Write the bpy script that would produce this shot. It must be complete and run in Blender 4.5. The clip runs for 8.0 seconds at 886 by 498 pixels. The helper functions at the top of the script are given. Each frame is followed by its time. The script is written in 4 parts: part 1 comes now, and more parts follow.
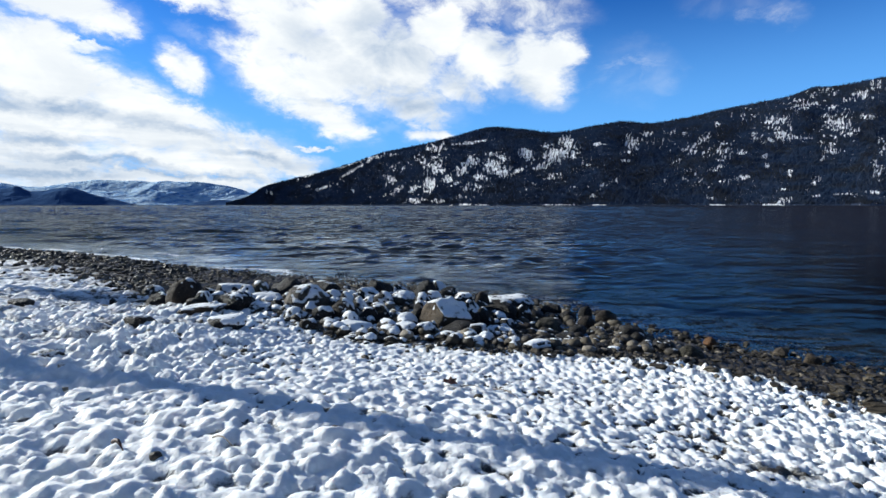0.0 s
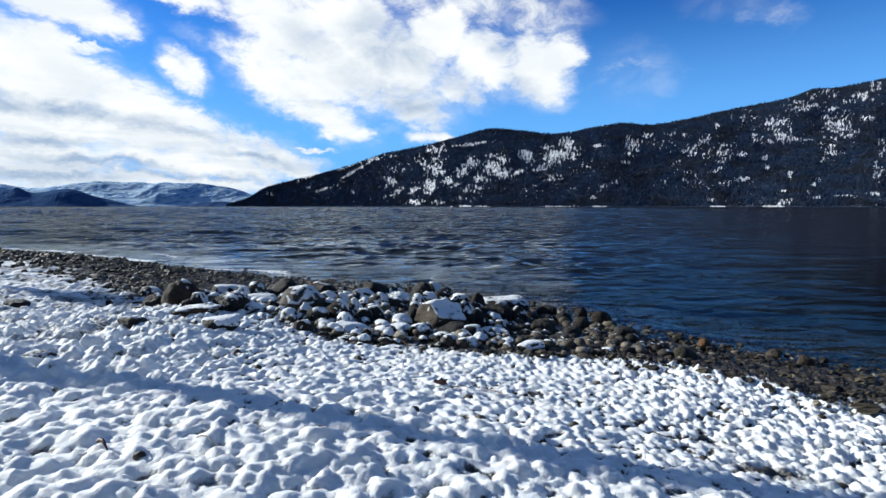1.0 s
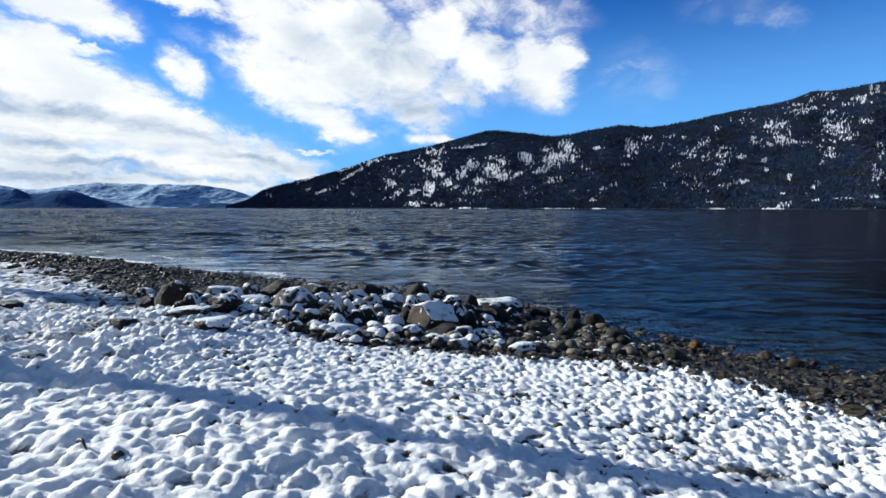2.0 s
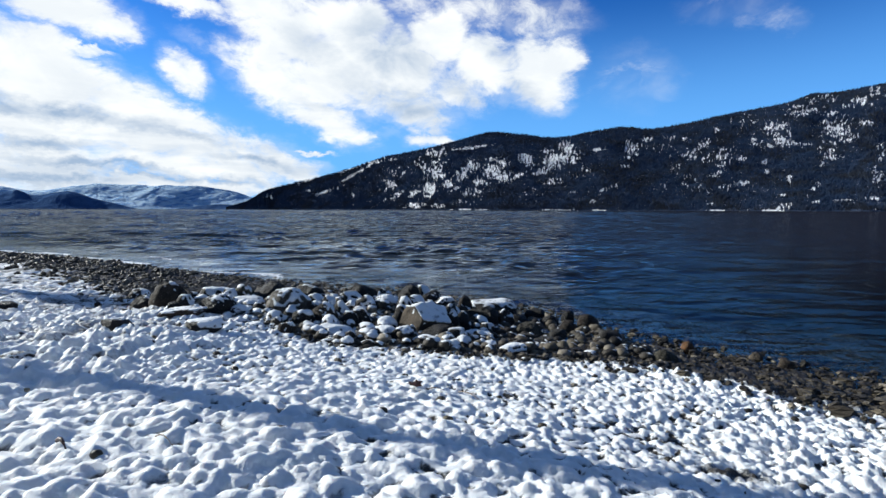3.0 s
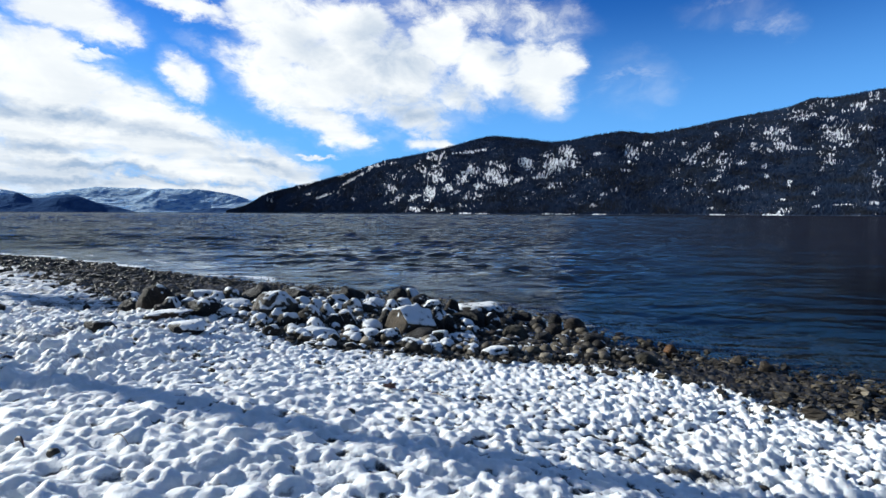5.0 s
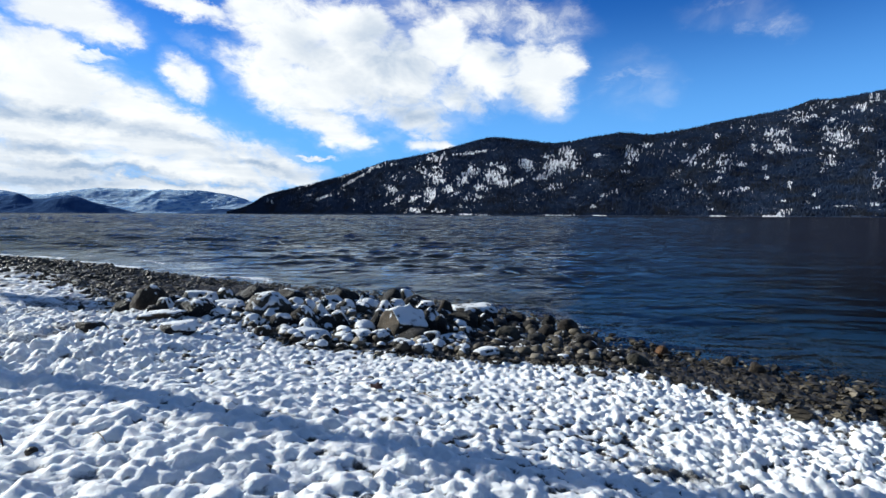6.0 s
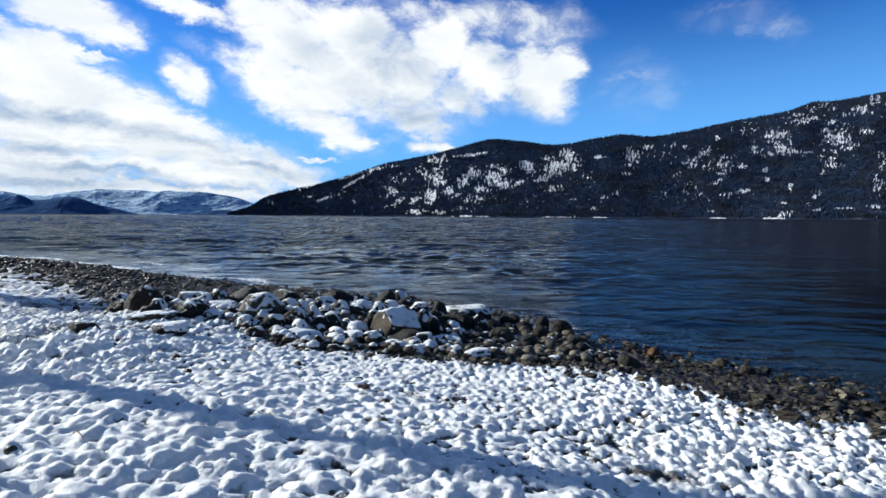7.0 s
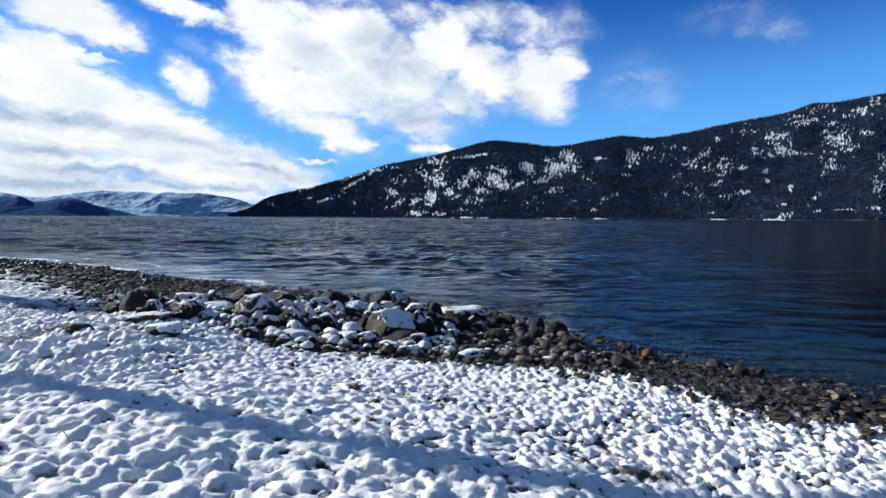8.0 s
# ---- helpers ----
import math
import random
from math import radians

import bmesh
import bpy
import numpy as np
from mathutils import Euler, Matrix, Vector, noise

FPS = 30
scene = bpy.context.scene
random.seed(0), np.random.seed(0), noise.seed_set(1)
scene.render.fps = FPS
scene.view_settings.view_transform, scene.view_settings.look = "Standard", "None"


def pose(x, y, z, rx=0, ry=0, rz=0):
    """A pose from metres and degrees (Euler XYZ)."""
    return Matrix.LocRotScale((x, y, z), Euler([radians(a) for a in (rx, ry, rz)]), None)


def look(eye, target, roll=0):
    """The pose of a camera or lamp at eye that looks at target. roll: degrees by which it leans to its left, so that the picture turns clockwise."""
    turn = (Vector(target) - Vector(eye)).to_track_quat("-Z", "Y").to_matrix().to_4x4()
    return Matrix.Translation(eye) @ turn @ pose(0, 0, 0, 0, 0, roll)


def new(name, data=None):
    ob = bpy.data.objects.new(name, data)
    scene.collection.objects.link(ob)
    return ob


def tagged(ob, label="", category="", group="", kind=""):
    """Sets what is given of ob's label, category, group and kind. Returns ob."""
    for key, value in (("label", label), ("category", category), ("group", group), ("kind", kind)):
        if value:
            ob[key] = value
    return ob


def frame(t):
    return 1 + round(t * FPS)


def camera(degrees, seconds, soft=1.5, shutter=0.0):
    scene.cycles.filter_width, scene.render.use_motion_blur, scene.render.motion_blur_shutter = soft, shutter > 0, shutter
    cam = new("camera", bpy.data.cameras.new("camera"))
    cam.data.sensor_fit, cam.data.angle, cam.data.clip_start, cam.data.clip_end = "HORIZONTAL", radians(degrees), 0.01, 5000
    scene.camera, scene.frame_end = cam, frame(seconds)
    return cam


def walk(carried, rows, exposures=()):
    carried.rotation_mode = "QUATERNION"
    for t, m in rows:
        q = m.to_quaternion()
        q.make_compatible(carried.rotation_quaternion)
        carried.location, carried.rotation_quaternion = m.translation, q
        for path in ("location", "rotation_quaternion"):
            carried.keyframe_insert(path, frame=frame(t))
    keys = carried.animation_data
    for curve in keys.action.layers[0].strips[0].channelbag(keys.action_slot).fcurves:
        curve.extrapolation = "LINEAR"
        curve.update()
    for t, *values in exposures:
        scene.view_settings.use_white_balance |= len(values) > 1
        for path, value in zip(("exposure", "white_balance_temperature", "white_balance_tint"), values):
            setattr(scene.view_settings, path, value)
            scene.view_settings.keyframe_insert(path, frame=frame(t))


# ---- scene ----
cam = camera(82.7, 8.0, soft=1.5)
METRES, EYE, TILT, LEAN, TURN = 0.6, 1.33, -5.0, 0.0, 0.0
ROWS = [
    (0.0, 0.0, 0.0, 0.0, 0.0, 0.0, -0.0),
    (0.5, 0.0349, -0.0068, -0.001, 0.02, 0.05, -0.01),
    (1.0, 0.0952, -0.0191, -0.0024, 0.02, 0.16, -0.02),
    (1.5, 0.1534, -0.0316, -0.0038, -0.02, 0.29, -0.06),
    (3.0, 0.3472, -0.0681, -0.0069, -0.01, 0.54, -0.16),
    (3.5, 0.4094, -0.0808, -0.0081, -0.0, 0.65, -0.19),
    (4.0, 0.4854, -0.0959, -0.0108, -0.02, 0.77, -0.21),
    (4.5, 0.5478, -0.1083, -0.0118, -0.02, 0.89, -0.25),
    (6.0, 0.7499, -0.1463, -0.0152, 0.03, 1.1, -0.31),
    (6.5, 0.8204, -0.1586, -0.0178, 0.07, 1.19, -0.35),
    (7.0, 0.8843, -0.1703, -0.0198, 0.08, 1.29, -0.39),
    (7.5, 0.9406, -0.1809, -0.021, 0.08, 1.37, -0.39),
    (8.0, 0.9817, -0.1885, -0.0227, 0.1, 1.45, -0.39),
]
walk(cam, [(t, pose(0, 0, EYE, TILT, LEAN, TURN) @ pose(METRES * x, METRES * y, METRES * z, 90 + pitch, roll, yaw)) for t, x, y, z, yaw, pitch, roll in ROWS],
     exposures=[(0.0, 0.5), (8.0, 0.5)])

# ---------------------------------------------------------------- world, sun
SUN_AZ, SUN_EL = -69.0, 22.0          # degrees from +y (clockwise), above the horizon
to_sun = Vector((math.sin(radians(SUN_AZ)) * math.cos(radians(SUN_EL)),
                 math.cos(radians(SUN_AZ)) * math.cos(radians(SUN_EL)), math.sin(radians(SUN_EL))))
sun = new("sun", bpy.data.lights.new("sun", "SUN"))
sun.data.energy, sun.data.angle, sun.data.color = 5.0, radians(0.5), (0.96, 0.975, 0.92)
sun.matrix_world = look((0, 0, 50), Vector((0, 0, 50)) - to_sun)


class Graph:
    """A short hand for node trees."""

    def __init__(self, tree):
        self.tree = tree
        tree.nodes.clear()

    def node(self, kind, inputs=None, **values):
        n = self.tree.nodes.new(kind)
        for key, value in values.items():
            setattr(n, key, value)
        for key, value in (inputs or {}).items():
            self.put(n.inputs[key], value)
        return n

    def put(self, socket, value):
        if isinstance(value, bpy.types.NodeSocket):
            self.tree.links.new(value, socket)
        else:
            socket.default_value = value

    def math(self, op, a, b=0.0, c=0.0, clamp=False):
        return self.node("ShaderNodeMath", {0: a, 1: b, 2: c}, operation=op, use_clamp=clamp).outputs[0]

    def ramp(self, value, lo, hi, a=0.0, b=1.0, smooth=True):
        return self.node("ShaderNodeMapRange", {"Value": value, "From Min": lo, "From Max": hi, "To Min": a, "To Max": b},
                         interpolation_type="SMOOTHSTEP" if smooth else "LINEAR").outputs["Result"]

    def mix(self, factor, a, b, blend="MIX"):
        n = self.node("ShaderNodeMix", data_type="RGBA", blend_type=blend)
        for i, value in ((0, factor), (6, a), (7, b)):
            self.put(n.inputs[i], value)
        return n.outputs[2]

    def noise(self, vector, scale, detail=4.0, rough=0.55, warp=0.0):
        return self.node("ShaderNodeTexNoise", {"Vector": vector, "Scale": scale, "Detail": detail, "Roughness": rough, "Distortion": warp}).outputs["Fac"]

    def vec(self, op, a, b=(0, 0, 0), scale=None):
        n = self.node("ShaderNodeVectorMath", {0: a, 1: b}, operation=op)
        if scale is not None:
            self.put(n.inputs["Scale"], scale)
        return n.outputs["Value"] if op == "LENGTH" else n.outputs["Vector"]


world = bpy.data.worlds.new("winter_sky")
scene.world = world
world.use_nodes = True
g = Graph(world.node_tree)
SKY_STRENGTH, CLOUD_STRENGTH = 0.058, 0.76
sky = g.node("ShaderNodeTexSky", sky_type="NISHITA", sun_disc=False, sun_elevation=radians(SUN_EL), sun_rotation=radians(SUN_AZ % 360),
             altitude=340.0, air_density=1.0, dust_density=0.4, ozone_density=2.0)
way = g.node("ShaderNodeTexCoord").outputs["Generated"]
xyz = g.node("ShaderNodeSeparateXYZ", {0: way})
az = g.math("ARCTAN2", xyz.outputs[0], xyz.outputs[1])
el = g.math("ARCSINE", xyz.outputs[2])
chart = g.node("ShaderNodeCombineXYZ", {0: az, 1: el, 2: 0.0}).outputs[0]
flat = g.node("ShaderNodeCombineXYZ", {0: az, 1: g.math("MULTIPLY", el, 1.7), 2: 0.0}).outputs[0]
billow = g.noise(flat, 13.0, 9.0, 0.66, 0.5)
wisp = g.noise(flat, 3.2, 6.0, 0.6, 0.3)
shift = g.node("ShaderNodeTexNoise", {"Vector": flat, "Scale": 12.0, "Detail": 6.0, "Roughness": 0.66}).outputs["Color"]
bent = g.vec("ADD", chart, g.vec("SCALE", g.vec("SUBTRACT", shift, (0.5, 0.5, 0.5)), scale=0.07))
field, shade = 0.0, 0.0


def lump_at(a, e, w, h, lean, dense, inner=0.25, outer=1.5):
    """How near a direction is to the middle of a bank: azimuth, elevation, half width, half height (radians), lean (degrees)."""
    m = g.node("ShaderNodeMapping", {"Vector": bent, "Location": (a, e, 0), "Rotation": (0, 0, radians(lean)), "Scale": (w, h, 1)}, vector_type="TEXTURE")
    flatten = g.node("ShaderNodeVectorMath", {0: m.outputs[0], 1: (1, 1, 0)}, operation="MULTIPLY").outputs["Vector"]
    return g.ramp(g.vec("LENGTH", flatten), outer, inner, 0.0, dense)


def puff(*bank):
    global field
    field = g.math("MAXIMUM", field, lump_at(*bank))


def dull(*bank):
    global shade
    shade = g.math("MAXIMUM", shade, lump_at(*bank, 0.0, 1.6))


# a bright cloud high up
puff(-0.619, 0.306, 0.087, 0.042, -12, 1)
puff(-0.575, 0.290, 0.047, 0.028, -20, 1)
# the layered bank over the far end of the lake
puff(-0.671, 0.221, 0.088, 0.055, -18, 1)
puff(-0.587, 0.188, 0.125, 0.045, -18, 1)
puff(-0.491, 0.162, 0.121, 0.025, -14, 1)
puff(-0.655, 0.137, 0.145, 0.057, -6, 1)
puff(-0.678, 0.071, 0.145, 0.055, -3, 1)
puff(-0.519, 0.104, 0.153, 0.032, -4, .9)
puff(-0.450, 0.073, 0.184, 0.025, -5, 1)
puff(-0.326, 0.086, 0.108, 0.024, -6, 1)
puff(-0.495, 0.042, 0.223, 0.018, 0, 1)
puff(-0.296, 0.073, 0.066, 0.017, -12, .9)
puff(-0.600, 0.160, 0.233, 0.056, -9, 1)
puff(-0.480, 0.115, 0.204, 0.045, -6, 1)
# the large cumulus
puff(-0.315, 0.255, 0.095, 0.040, -15, 1)
puff(-0.250, 0.235, 0.116, 0.045, -18, 1)
puff(-0.459, 0.341, 0.082, 0.021, -8, .95)
puff(-0.335, 0.345, 0.085, 0.040, -15, 1)
puff(-0.282, 0.317, 0.106, 0.075, -22, 1)
puff(-0.303, 0.230, 0.104, 0.047, -18, 1)
puff(-0.179, 0.267, 0.140, 0.076, -20, 1)
puff(-0.233, 0.172, 0.114, 0.036, -22, 1)
puff(-0.178, 0.329, 0.105, 0.070, -15, 1)
puff(-0.071, 0.271, 0.108, 0.071, -25, 1)
puff(-0.006, 0.321, 0.072, 0.059, -30, 1)
puff(-0.071, 0.200, 0.108, 0.041, -20, .85)
puff(0.017, 0.232, 0.089, 0.045, -20, .8)
puff(0.082, 0.271, 0.083, 0.058, -20, .95)
puff(0.179, 0.259, 0.083, 0.061, -30, 1)
puff(0.221, 0.276, 0.046, 0.046, -30, 1)
puff(0.191, 0.213, 0.046, 0.023, -30, .8)
# torn scraps beside it
puff(-0.467, 0.233, 0.049, 0.030, -35, .9)
puff(-0.488, 0.247, 0.020, 0.013, -10, .6)
puff(-0.385, 0.270, 0.046, 0.026, -25, .55)
puff(-0.448, 0.285, 0.040, 0.018, -20, 0.29)
puff(-0.022, 0.137, 0.054, 0.021, -5, .85)
puff(-0.137, 0.143, 0.014, 0.012, 0, .5)
# thin streaks
puff(-0.682, 0.262, 0.050, 0.018, -15, .75)
puff(-0.614, 0.247, 0.060, 0.011, -8, .75)
puff(-0.249, 0.111, 0.051, 0.005, 0, .75)
# pale veils
puff(-0.027, 0.369, 0.108, 0.036, -6, .62)
puff(0.124, 0.354, 0.153, 0.044, -8, .60)
puff(0.229, 0.364, 0.056, 0.025, -5, 0.34)
puff(0.353, 0.233, 0.095, 0.061, -10, 0.26)
puff(0.406, 0.205, 0.030, 0.026, -20, 0.27)
puff(0.510, 0.326, 0.100, 0.030, -8, 0.26)
puff(0.583, 0.293, 0.038, 0.024, -10, 0.29)
puff(-0.093, 0.149, 0.072, 0.015, 0, 0.26)
# banks added behind the shoulder, out of view, for the water to reflect
puff(-0.86, 0.14, 0.203, 0.104, -10, 1)
puff(-0.90, 0.045, 0.256, 0.052, 0, 1)
# grey undersides and shaded folds
dull(-0.633, 0.148, 0.139, 0.015, -4, .75)
dull(-0.466, 0.133, 0.117, 0.009, -8, .40)
dull(-0.670, 0.101, 0.090, 0.011, 0, .55)
dull(-0.576, 0.068, 0.134, 0.009, -3, .65)
dull(-0.365, 0.094, 0.069, 0.009, -12, .55)
dull(-0.468, 0.055, 0.161, 0.008, -2, .55)
dull(-0.652, 0.042, 0.107, 0.008, 0, .5)
dull(-0.104, 0.295, 0.083, 0.043, -25, .62)
dull(-0.158, 0.238, 0.066, 0.024, -20, .30)
dull(-0.241, 0.288, 0.064, 0.022, -25, .30)
dull(-0.060, 0.200, 0.101, 0.029, -18, .60)
dull(0.050, 0.216, 0.067, 0.027, -25, .50)
dull(0.093, 0.296, 0.045, 0.022, -30, .35)
dull(0.148, 0.230, 0.044, 0.020, -25, .35)
dull(-0.243, 0.194, 0.064, 0.011, -18, .3)
overhead = g.math("MAXIMUM", g.ramp(el, 0.50, 0.75), g.ramp(g.math("ABSOLUTE", az), 0.85, 1.2))      # unseen cloud layer overhead and behind, added to dim and grey the skylight
behind = g.math("MULTIPLY", g.ramp(wisp, 0.30, 0.52), overhead)
field = g.math("MAXIMUM", field, behind)
cover = g.ramp(g.math("ADD", field, g.math("MULTIPLY", g.math("SUBTRACT", billow, 0.5), 1.7)), 0.10, 0.92)
cover = g.math("MULTIPLY", cover, g.ramp(field, 0.0, 0.60))
halo = g.math("MULTIPLY", g.ramp(field, 0.05, 0.5, 0.0, 0.50), g.ramp(g.noise(flat, 9.0, 5.0, 0.55, 0.4), 0.35, 0.70, 0.10, 0.80))
cover = g.math("MAXIMUM", cover, halo)
relief = g.noise(g.vec("ADD", flat, (0.03, -0.02, 0.0)), 7.0, 7.0, 0.6, 0.4)
streak = g.noise(g.vec("MULTIPLY", chart, (2.6, 22.0, 1.0)), 1.5, 4.0, 0.5)
low = g.ramp(el, 0.26, 0.06)
grey = g.math("ADD", g.math("MULTIPLY", g.ramp(relief, 0.36, 0.66), g.math("MULTIPLY_ADD", shade, 0.55, 0.24)), g.math("MULTIPLY", g.ramp(streak, 0.40, 0.66), g.math("MULTIPLY", low, 0.35)))
grey = g.math("ADD", grey, g.math("MULTIPLY", shade, 0.72), clamp=True)
cloud_colour = g.mix(grey, (0.97, 1.0, 1.0, 1), (0.36, 0.48, 0.65, 1))
# the added layer is kept dark so shadows on the snow stay deep
cloud_colour = g.mix(overhead, cloud_colour, (0.062, 0.120, 0.245, 1))
blue = g.mix(1.0, sky.outputs[0], (0.15, 0.73, 1.72, 1), "MULTIPLY")
haze = g.ramp(el, 0.40, 0.08, 0.0, 0.85)
blue = g.mix(haze, blue, (2.2, 6.6, 13.6, 1))
clear = g.node("ShaderNodeBackground", {"Color": blue, "Strength": SKY_STRENGTH})
white = g.node("ShaderNodeBackground", {"Color": cloud_colour, "Strength": CLOUD_STRENGTH})
both = g.node("ShaderNodeMixShader", {0: cover, 1: clear.outputs[0], 2: white.outputs[0]})
g.node("ShaderNodeOutputWorld", {0: both.outputs[0]})


# ---------------------------------------------------------------- materials
def material(name):
    mat = bpy.data.materials.new(name)
    mat.use_nodes = True
    return mat, Graph(mat.node_tree)


def finish(g, colour, rough=0.8, bump=None, depth=0.01, **more):
    b = g.node("ShaderNodeBsdfPrincipled", {"Base Color": colour, "Roughness": rough})
    for key, value in more.items():
        g.put(b.inputs[key.replace("_", " ")], value)
    if bump is not None:
        g.put(b.inputs["Normal"], g.node("ShaderNodeBump", {"Height": bump, "Distance": depth, "Strength": 1.0}).outputs[0])
    g.node("ShaderNodeOutputMaterial", {0: b.outputs[0]})
    return b


def place(g):
    return g.node("ShaderNodeNewGeometry").outputs["Position"]


def attribute(g, name):
    return g.node("ShaderNodeAttribute", attribute_name=name).outputs["Fac"]


def rock_material(name, colour, second, wet=0.55):
    mat, g = material(name)
    p = g.node("ShaderNodeTexCoord").outputs["Object"]
    pick = g.node("ShaderNodeObjectInfo").outputs["Random"]
    p = g.node("ShaderNodeVectorMath", {0: p, 1: g.node("ShaderNodeCombineXYZ", {0: g.math("MULTIPLY", pick, 9.0), 1: pick, 2: 0.0}).outputs[0]}, operation="ADD").outputs["Vector"]
    big, fine = g.noise(p, 7.0, 5.0), g.noise(p, 60.0, 5.0, 0.65)
    c = g.mix(g.ramp(big, 0.35, 0.65), (*colour, 1), (*second, 1))
    c = g.mix(g.ramp(fine, 0.35, 0.75, 0.55, 0.0), c, (0.02, 0.02, 0.02, 1))
    c = g.mix(g.ramp(g.noise(p, 130.0, 2.0), 0.62, 0.72, 0.0, 0.35), c, (0.45, 0.42, 0.38, 1))
    finish(g, c, g.ramp(big, 0.3, 0.7, wet, wet + 0.3), g.math("ADD", big, g.math("MULTIPLY", fine, 0.5)), 0.045, Specular_IOR_Level=0.2)
    return mat


ROCK = {
    "brown": rock_material("brown_rock", (0.070, 0.046, 0.028), (0.018, 0.014, 0.011)),
    "dark": rock_material("dark_rock", (0.009, 0.008, 0.008), (0.022, 0.018, 0.016), 0.5),
    "grey": rock_material("grey_rock", (0.034, 0.031, 0.029), (0.014, 0.013, 0.012)),
    "olive": rock_material("olive_rock", (0.09, 0.085, 0.04), (0.045, 0.042, 0.03)),
    "ochre": rock_material("ochre_rock", (0.125, 0.088, 0.052), (0.055, 0.041, 0.028)),
    "tan": rock_material("tan_rock", (0.19, 0.15, 0.105), (0.10, 0.08, 0.06)),
    "dun": rock_material("dun_rock", (0.115, 0.095, 0.072), (0.050, 0.042, 0.034)),
    "moss": rock_material("moss_rock", (0.082, 0.074, 0.048), (0.040, 0.035, 0.024)),
    "rust": rock_material("rust_rock", (0.19, 0.085, 0.028), (0.10, 0.045, 0.02)),
    "slab": rock_material("slate_rock", (0.050, 0.046, 0.039), (0.026, 0.024, 0.022)),
}

CAP, g = material("thin_snow_on_stone")
p = place(g)
soft_lump = g.noise(p, 34.0, 3.0)
thin = g.math("ADD", attribute(g, "cover"), g.math("MULTIPLY", g.math("SUBTRACT", g.noise(p, 85.0, 6.0, 0.75), 0.5), 2.3))
amount = g.ramp(thin, 0.22, 0.82)
stone_c = g.mix(soft_lump, (0.018, 0.016, 0.015, 1), (0.06, 0.052, 0.045, 1))
finish(g, g.mix(amount, stone_c, (0.78, 0.80, 0.81, 1)), 0.75, g.math("ADD", g.math("MULTIPLY", amount, 0.8), soft_lump), 0.008)

GROUND, g = material("snowy_shingle")
p = place(g)
fine = g.noise(p, 140.0, 4.0, 0.7)
soft_lump = g.noise(p, 30.0, 3.0)
snow_c = g.mix(g.ramp(soft_lump, 0.3, 0.7), (0.77, 0.785, 0.785, 1), (0.86, 0.87, 0.865, 1))
cell = g.node("ShaderNodeTexVoronoi", {"Vector": p, "Scale": 38.0})
grit = g.mix(g.ramp(cell.outputs["Distance"], 0.1, 0.6), (0.040, 0.035, 0.028, 1), (0.010, 0.009, 0.008, 1))
grit = g.mix(g.ramp(g.noise(p, 5.0, 4.0), 0.35, 0.65), grit, g.mix(0.5, grit, (0.06, 0.045, 0.03, 1)))
amount = g.ramp(g.math("ADD", attribute(g, "snow"), g.math("MULTIPLY", g.math("SUBTRACT", g.noise(p, 55.0, 4.0, 0.65), 0.5), 0.9)), 0.22, 0.78)
height = g.math("ADD", soft_lump, g.math("MULTIPLY", fine, 0.35))
height = g.math("ADD", height, g.math("MULTIPLY", amount, 0.9))
finish(g, g.mix(amount, grit, snow_c), g.ramp(amount, 0, 1, 0.55, 0.75), height, 0.008, Subsurface_Weight=g.math("MULTIPLY", amount, 0.45), Subsurface_Radius=(1.0, 0.9, 0.85), Subsurface_Scale=0.014)

PEBBLE, g = material("wet_pebbles")
p = place(g)
pick = g.math("FRACT", g.math("ADD", g.node("ShaderNodeNewGeometry").outputs["Random Per Island"], g.node("ShaderNodeObjectInfo").outputs["Random"]))
c = g.node("ShaderNodeValToRGB", {0: pick})
for k, (at, rgb) in enumerate([(0.0, (0.012, 0.010, 0.008)), (0.28, (0.052, 0.042, 0.030)), (0.48, (0.092, 0.078, 0.058)), (0.64, (0.022, 0.018, 0.014)), (0.84, (0.18, 0.15, 0.105)), (0.97, (0.30, 0.26, 0.20))]):
    e = c.color_ramp.elements[k] if k < 2 else c.color_ramp.elements.new(at)
    e.position, e.color = at, (*rgb, 1)
fine = g.noise(p, 90.0, 4.0, 0.65)
finish(g, g.mix(g.ramp(fine, 0.35, 0.7, 0.5, 0.0), c.outputs[0], (0.02, 0.018, 0.015, 1)), g.ramp(fine, 0.3, 0.7, 0.40, 0.75), fine, 0.006, Specular_IOR_Level=0.25)

WATER, g = material("lake_water")
p = place(g)
stretch = g.node("ShaderNodeVectorMath", {0: p, 1: (0.42, 1.0, 1.0)}, operation="MULTIPLY").outputs["Vector"]
swell = g.noise(stretch, 0.75, 2.0, 0.5, 0.5)
chop = g.noise(stretch, 2.6, 2.5, 0.55, 0.5)
ripple = g.noise(stretch, 8.0, 4.0, 0.6, 0.3)
far_rows = g.noise(g.node("ShaderNodeVectorMath", {0: p, 1: (0.16, 0.5, 1.0)}, operation="MULTIPLY").outputs["Vector"], 0.35, 4.0, 0.6, 0.5)
h = g.math("ADD", g.math("MULTIPLY", swell, 0.8), g.math("MULTIPLY", chop, 0.55))
h = g.math("ADD", h, g.math("MULTIPLY", ripple, 0.05))
h = g.math("ADD", h, g.math("MULTIPLY", far_rows, 0.45))
h = g.math("MULTIPLY", h, attribute(g, "lively"))
bump = g.node("ShaderNodeBump", {"Height": h, "Distance": 0.3, "Strength": 1.0}).outputs[0]
depths = g.node("ShaderNodeBsdfDiffuse", {"Color": g.mix(attribute(g, "sheen"), (0.016, 0.017, 0.026, 1), (0.016, 0.022, 0.027, 1))})
clear = g.node("ShaderNodeBsdfTransparent", {"Color": (0.62, 0.64, 0.56, 1)})
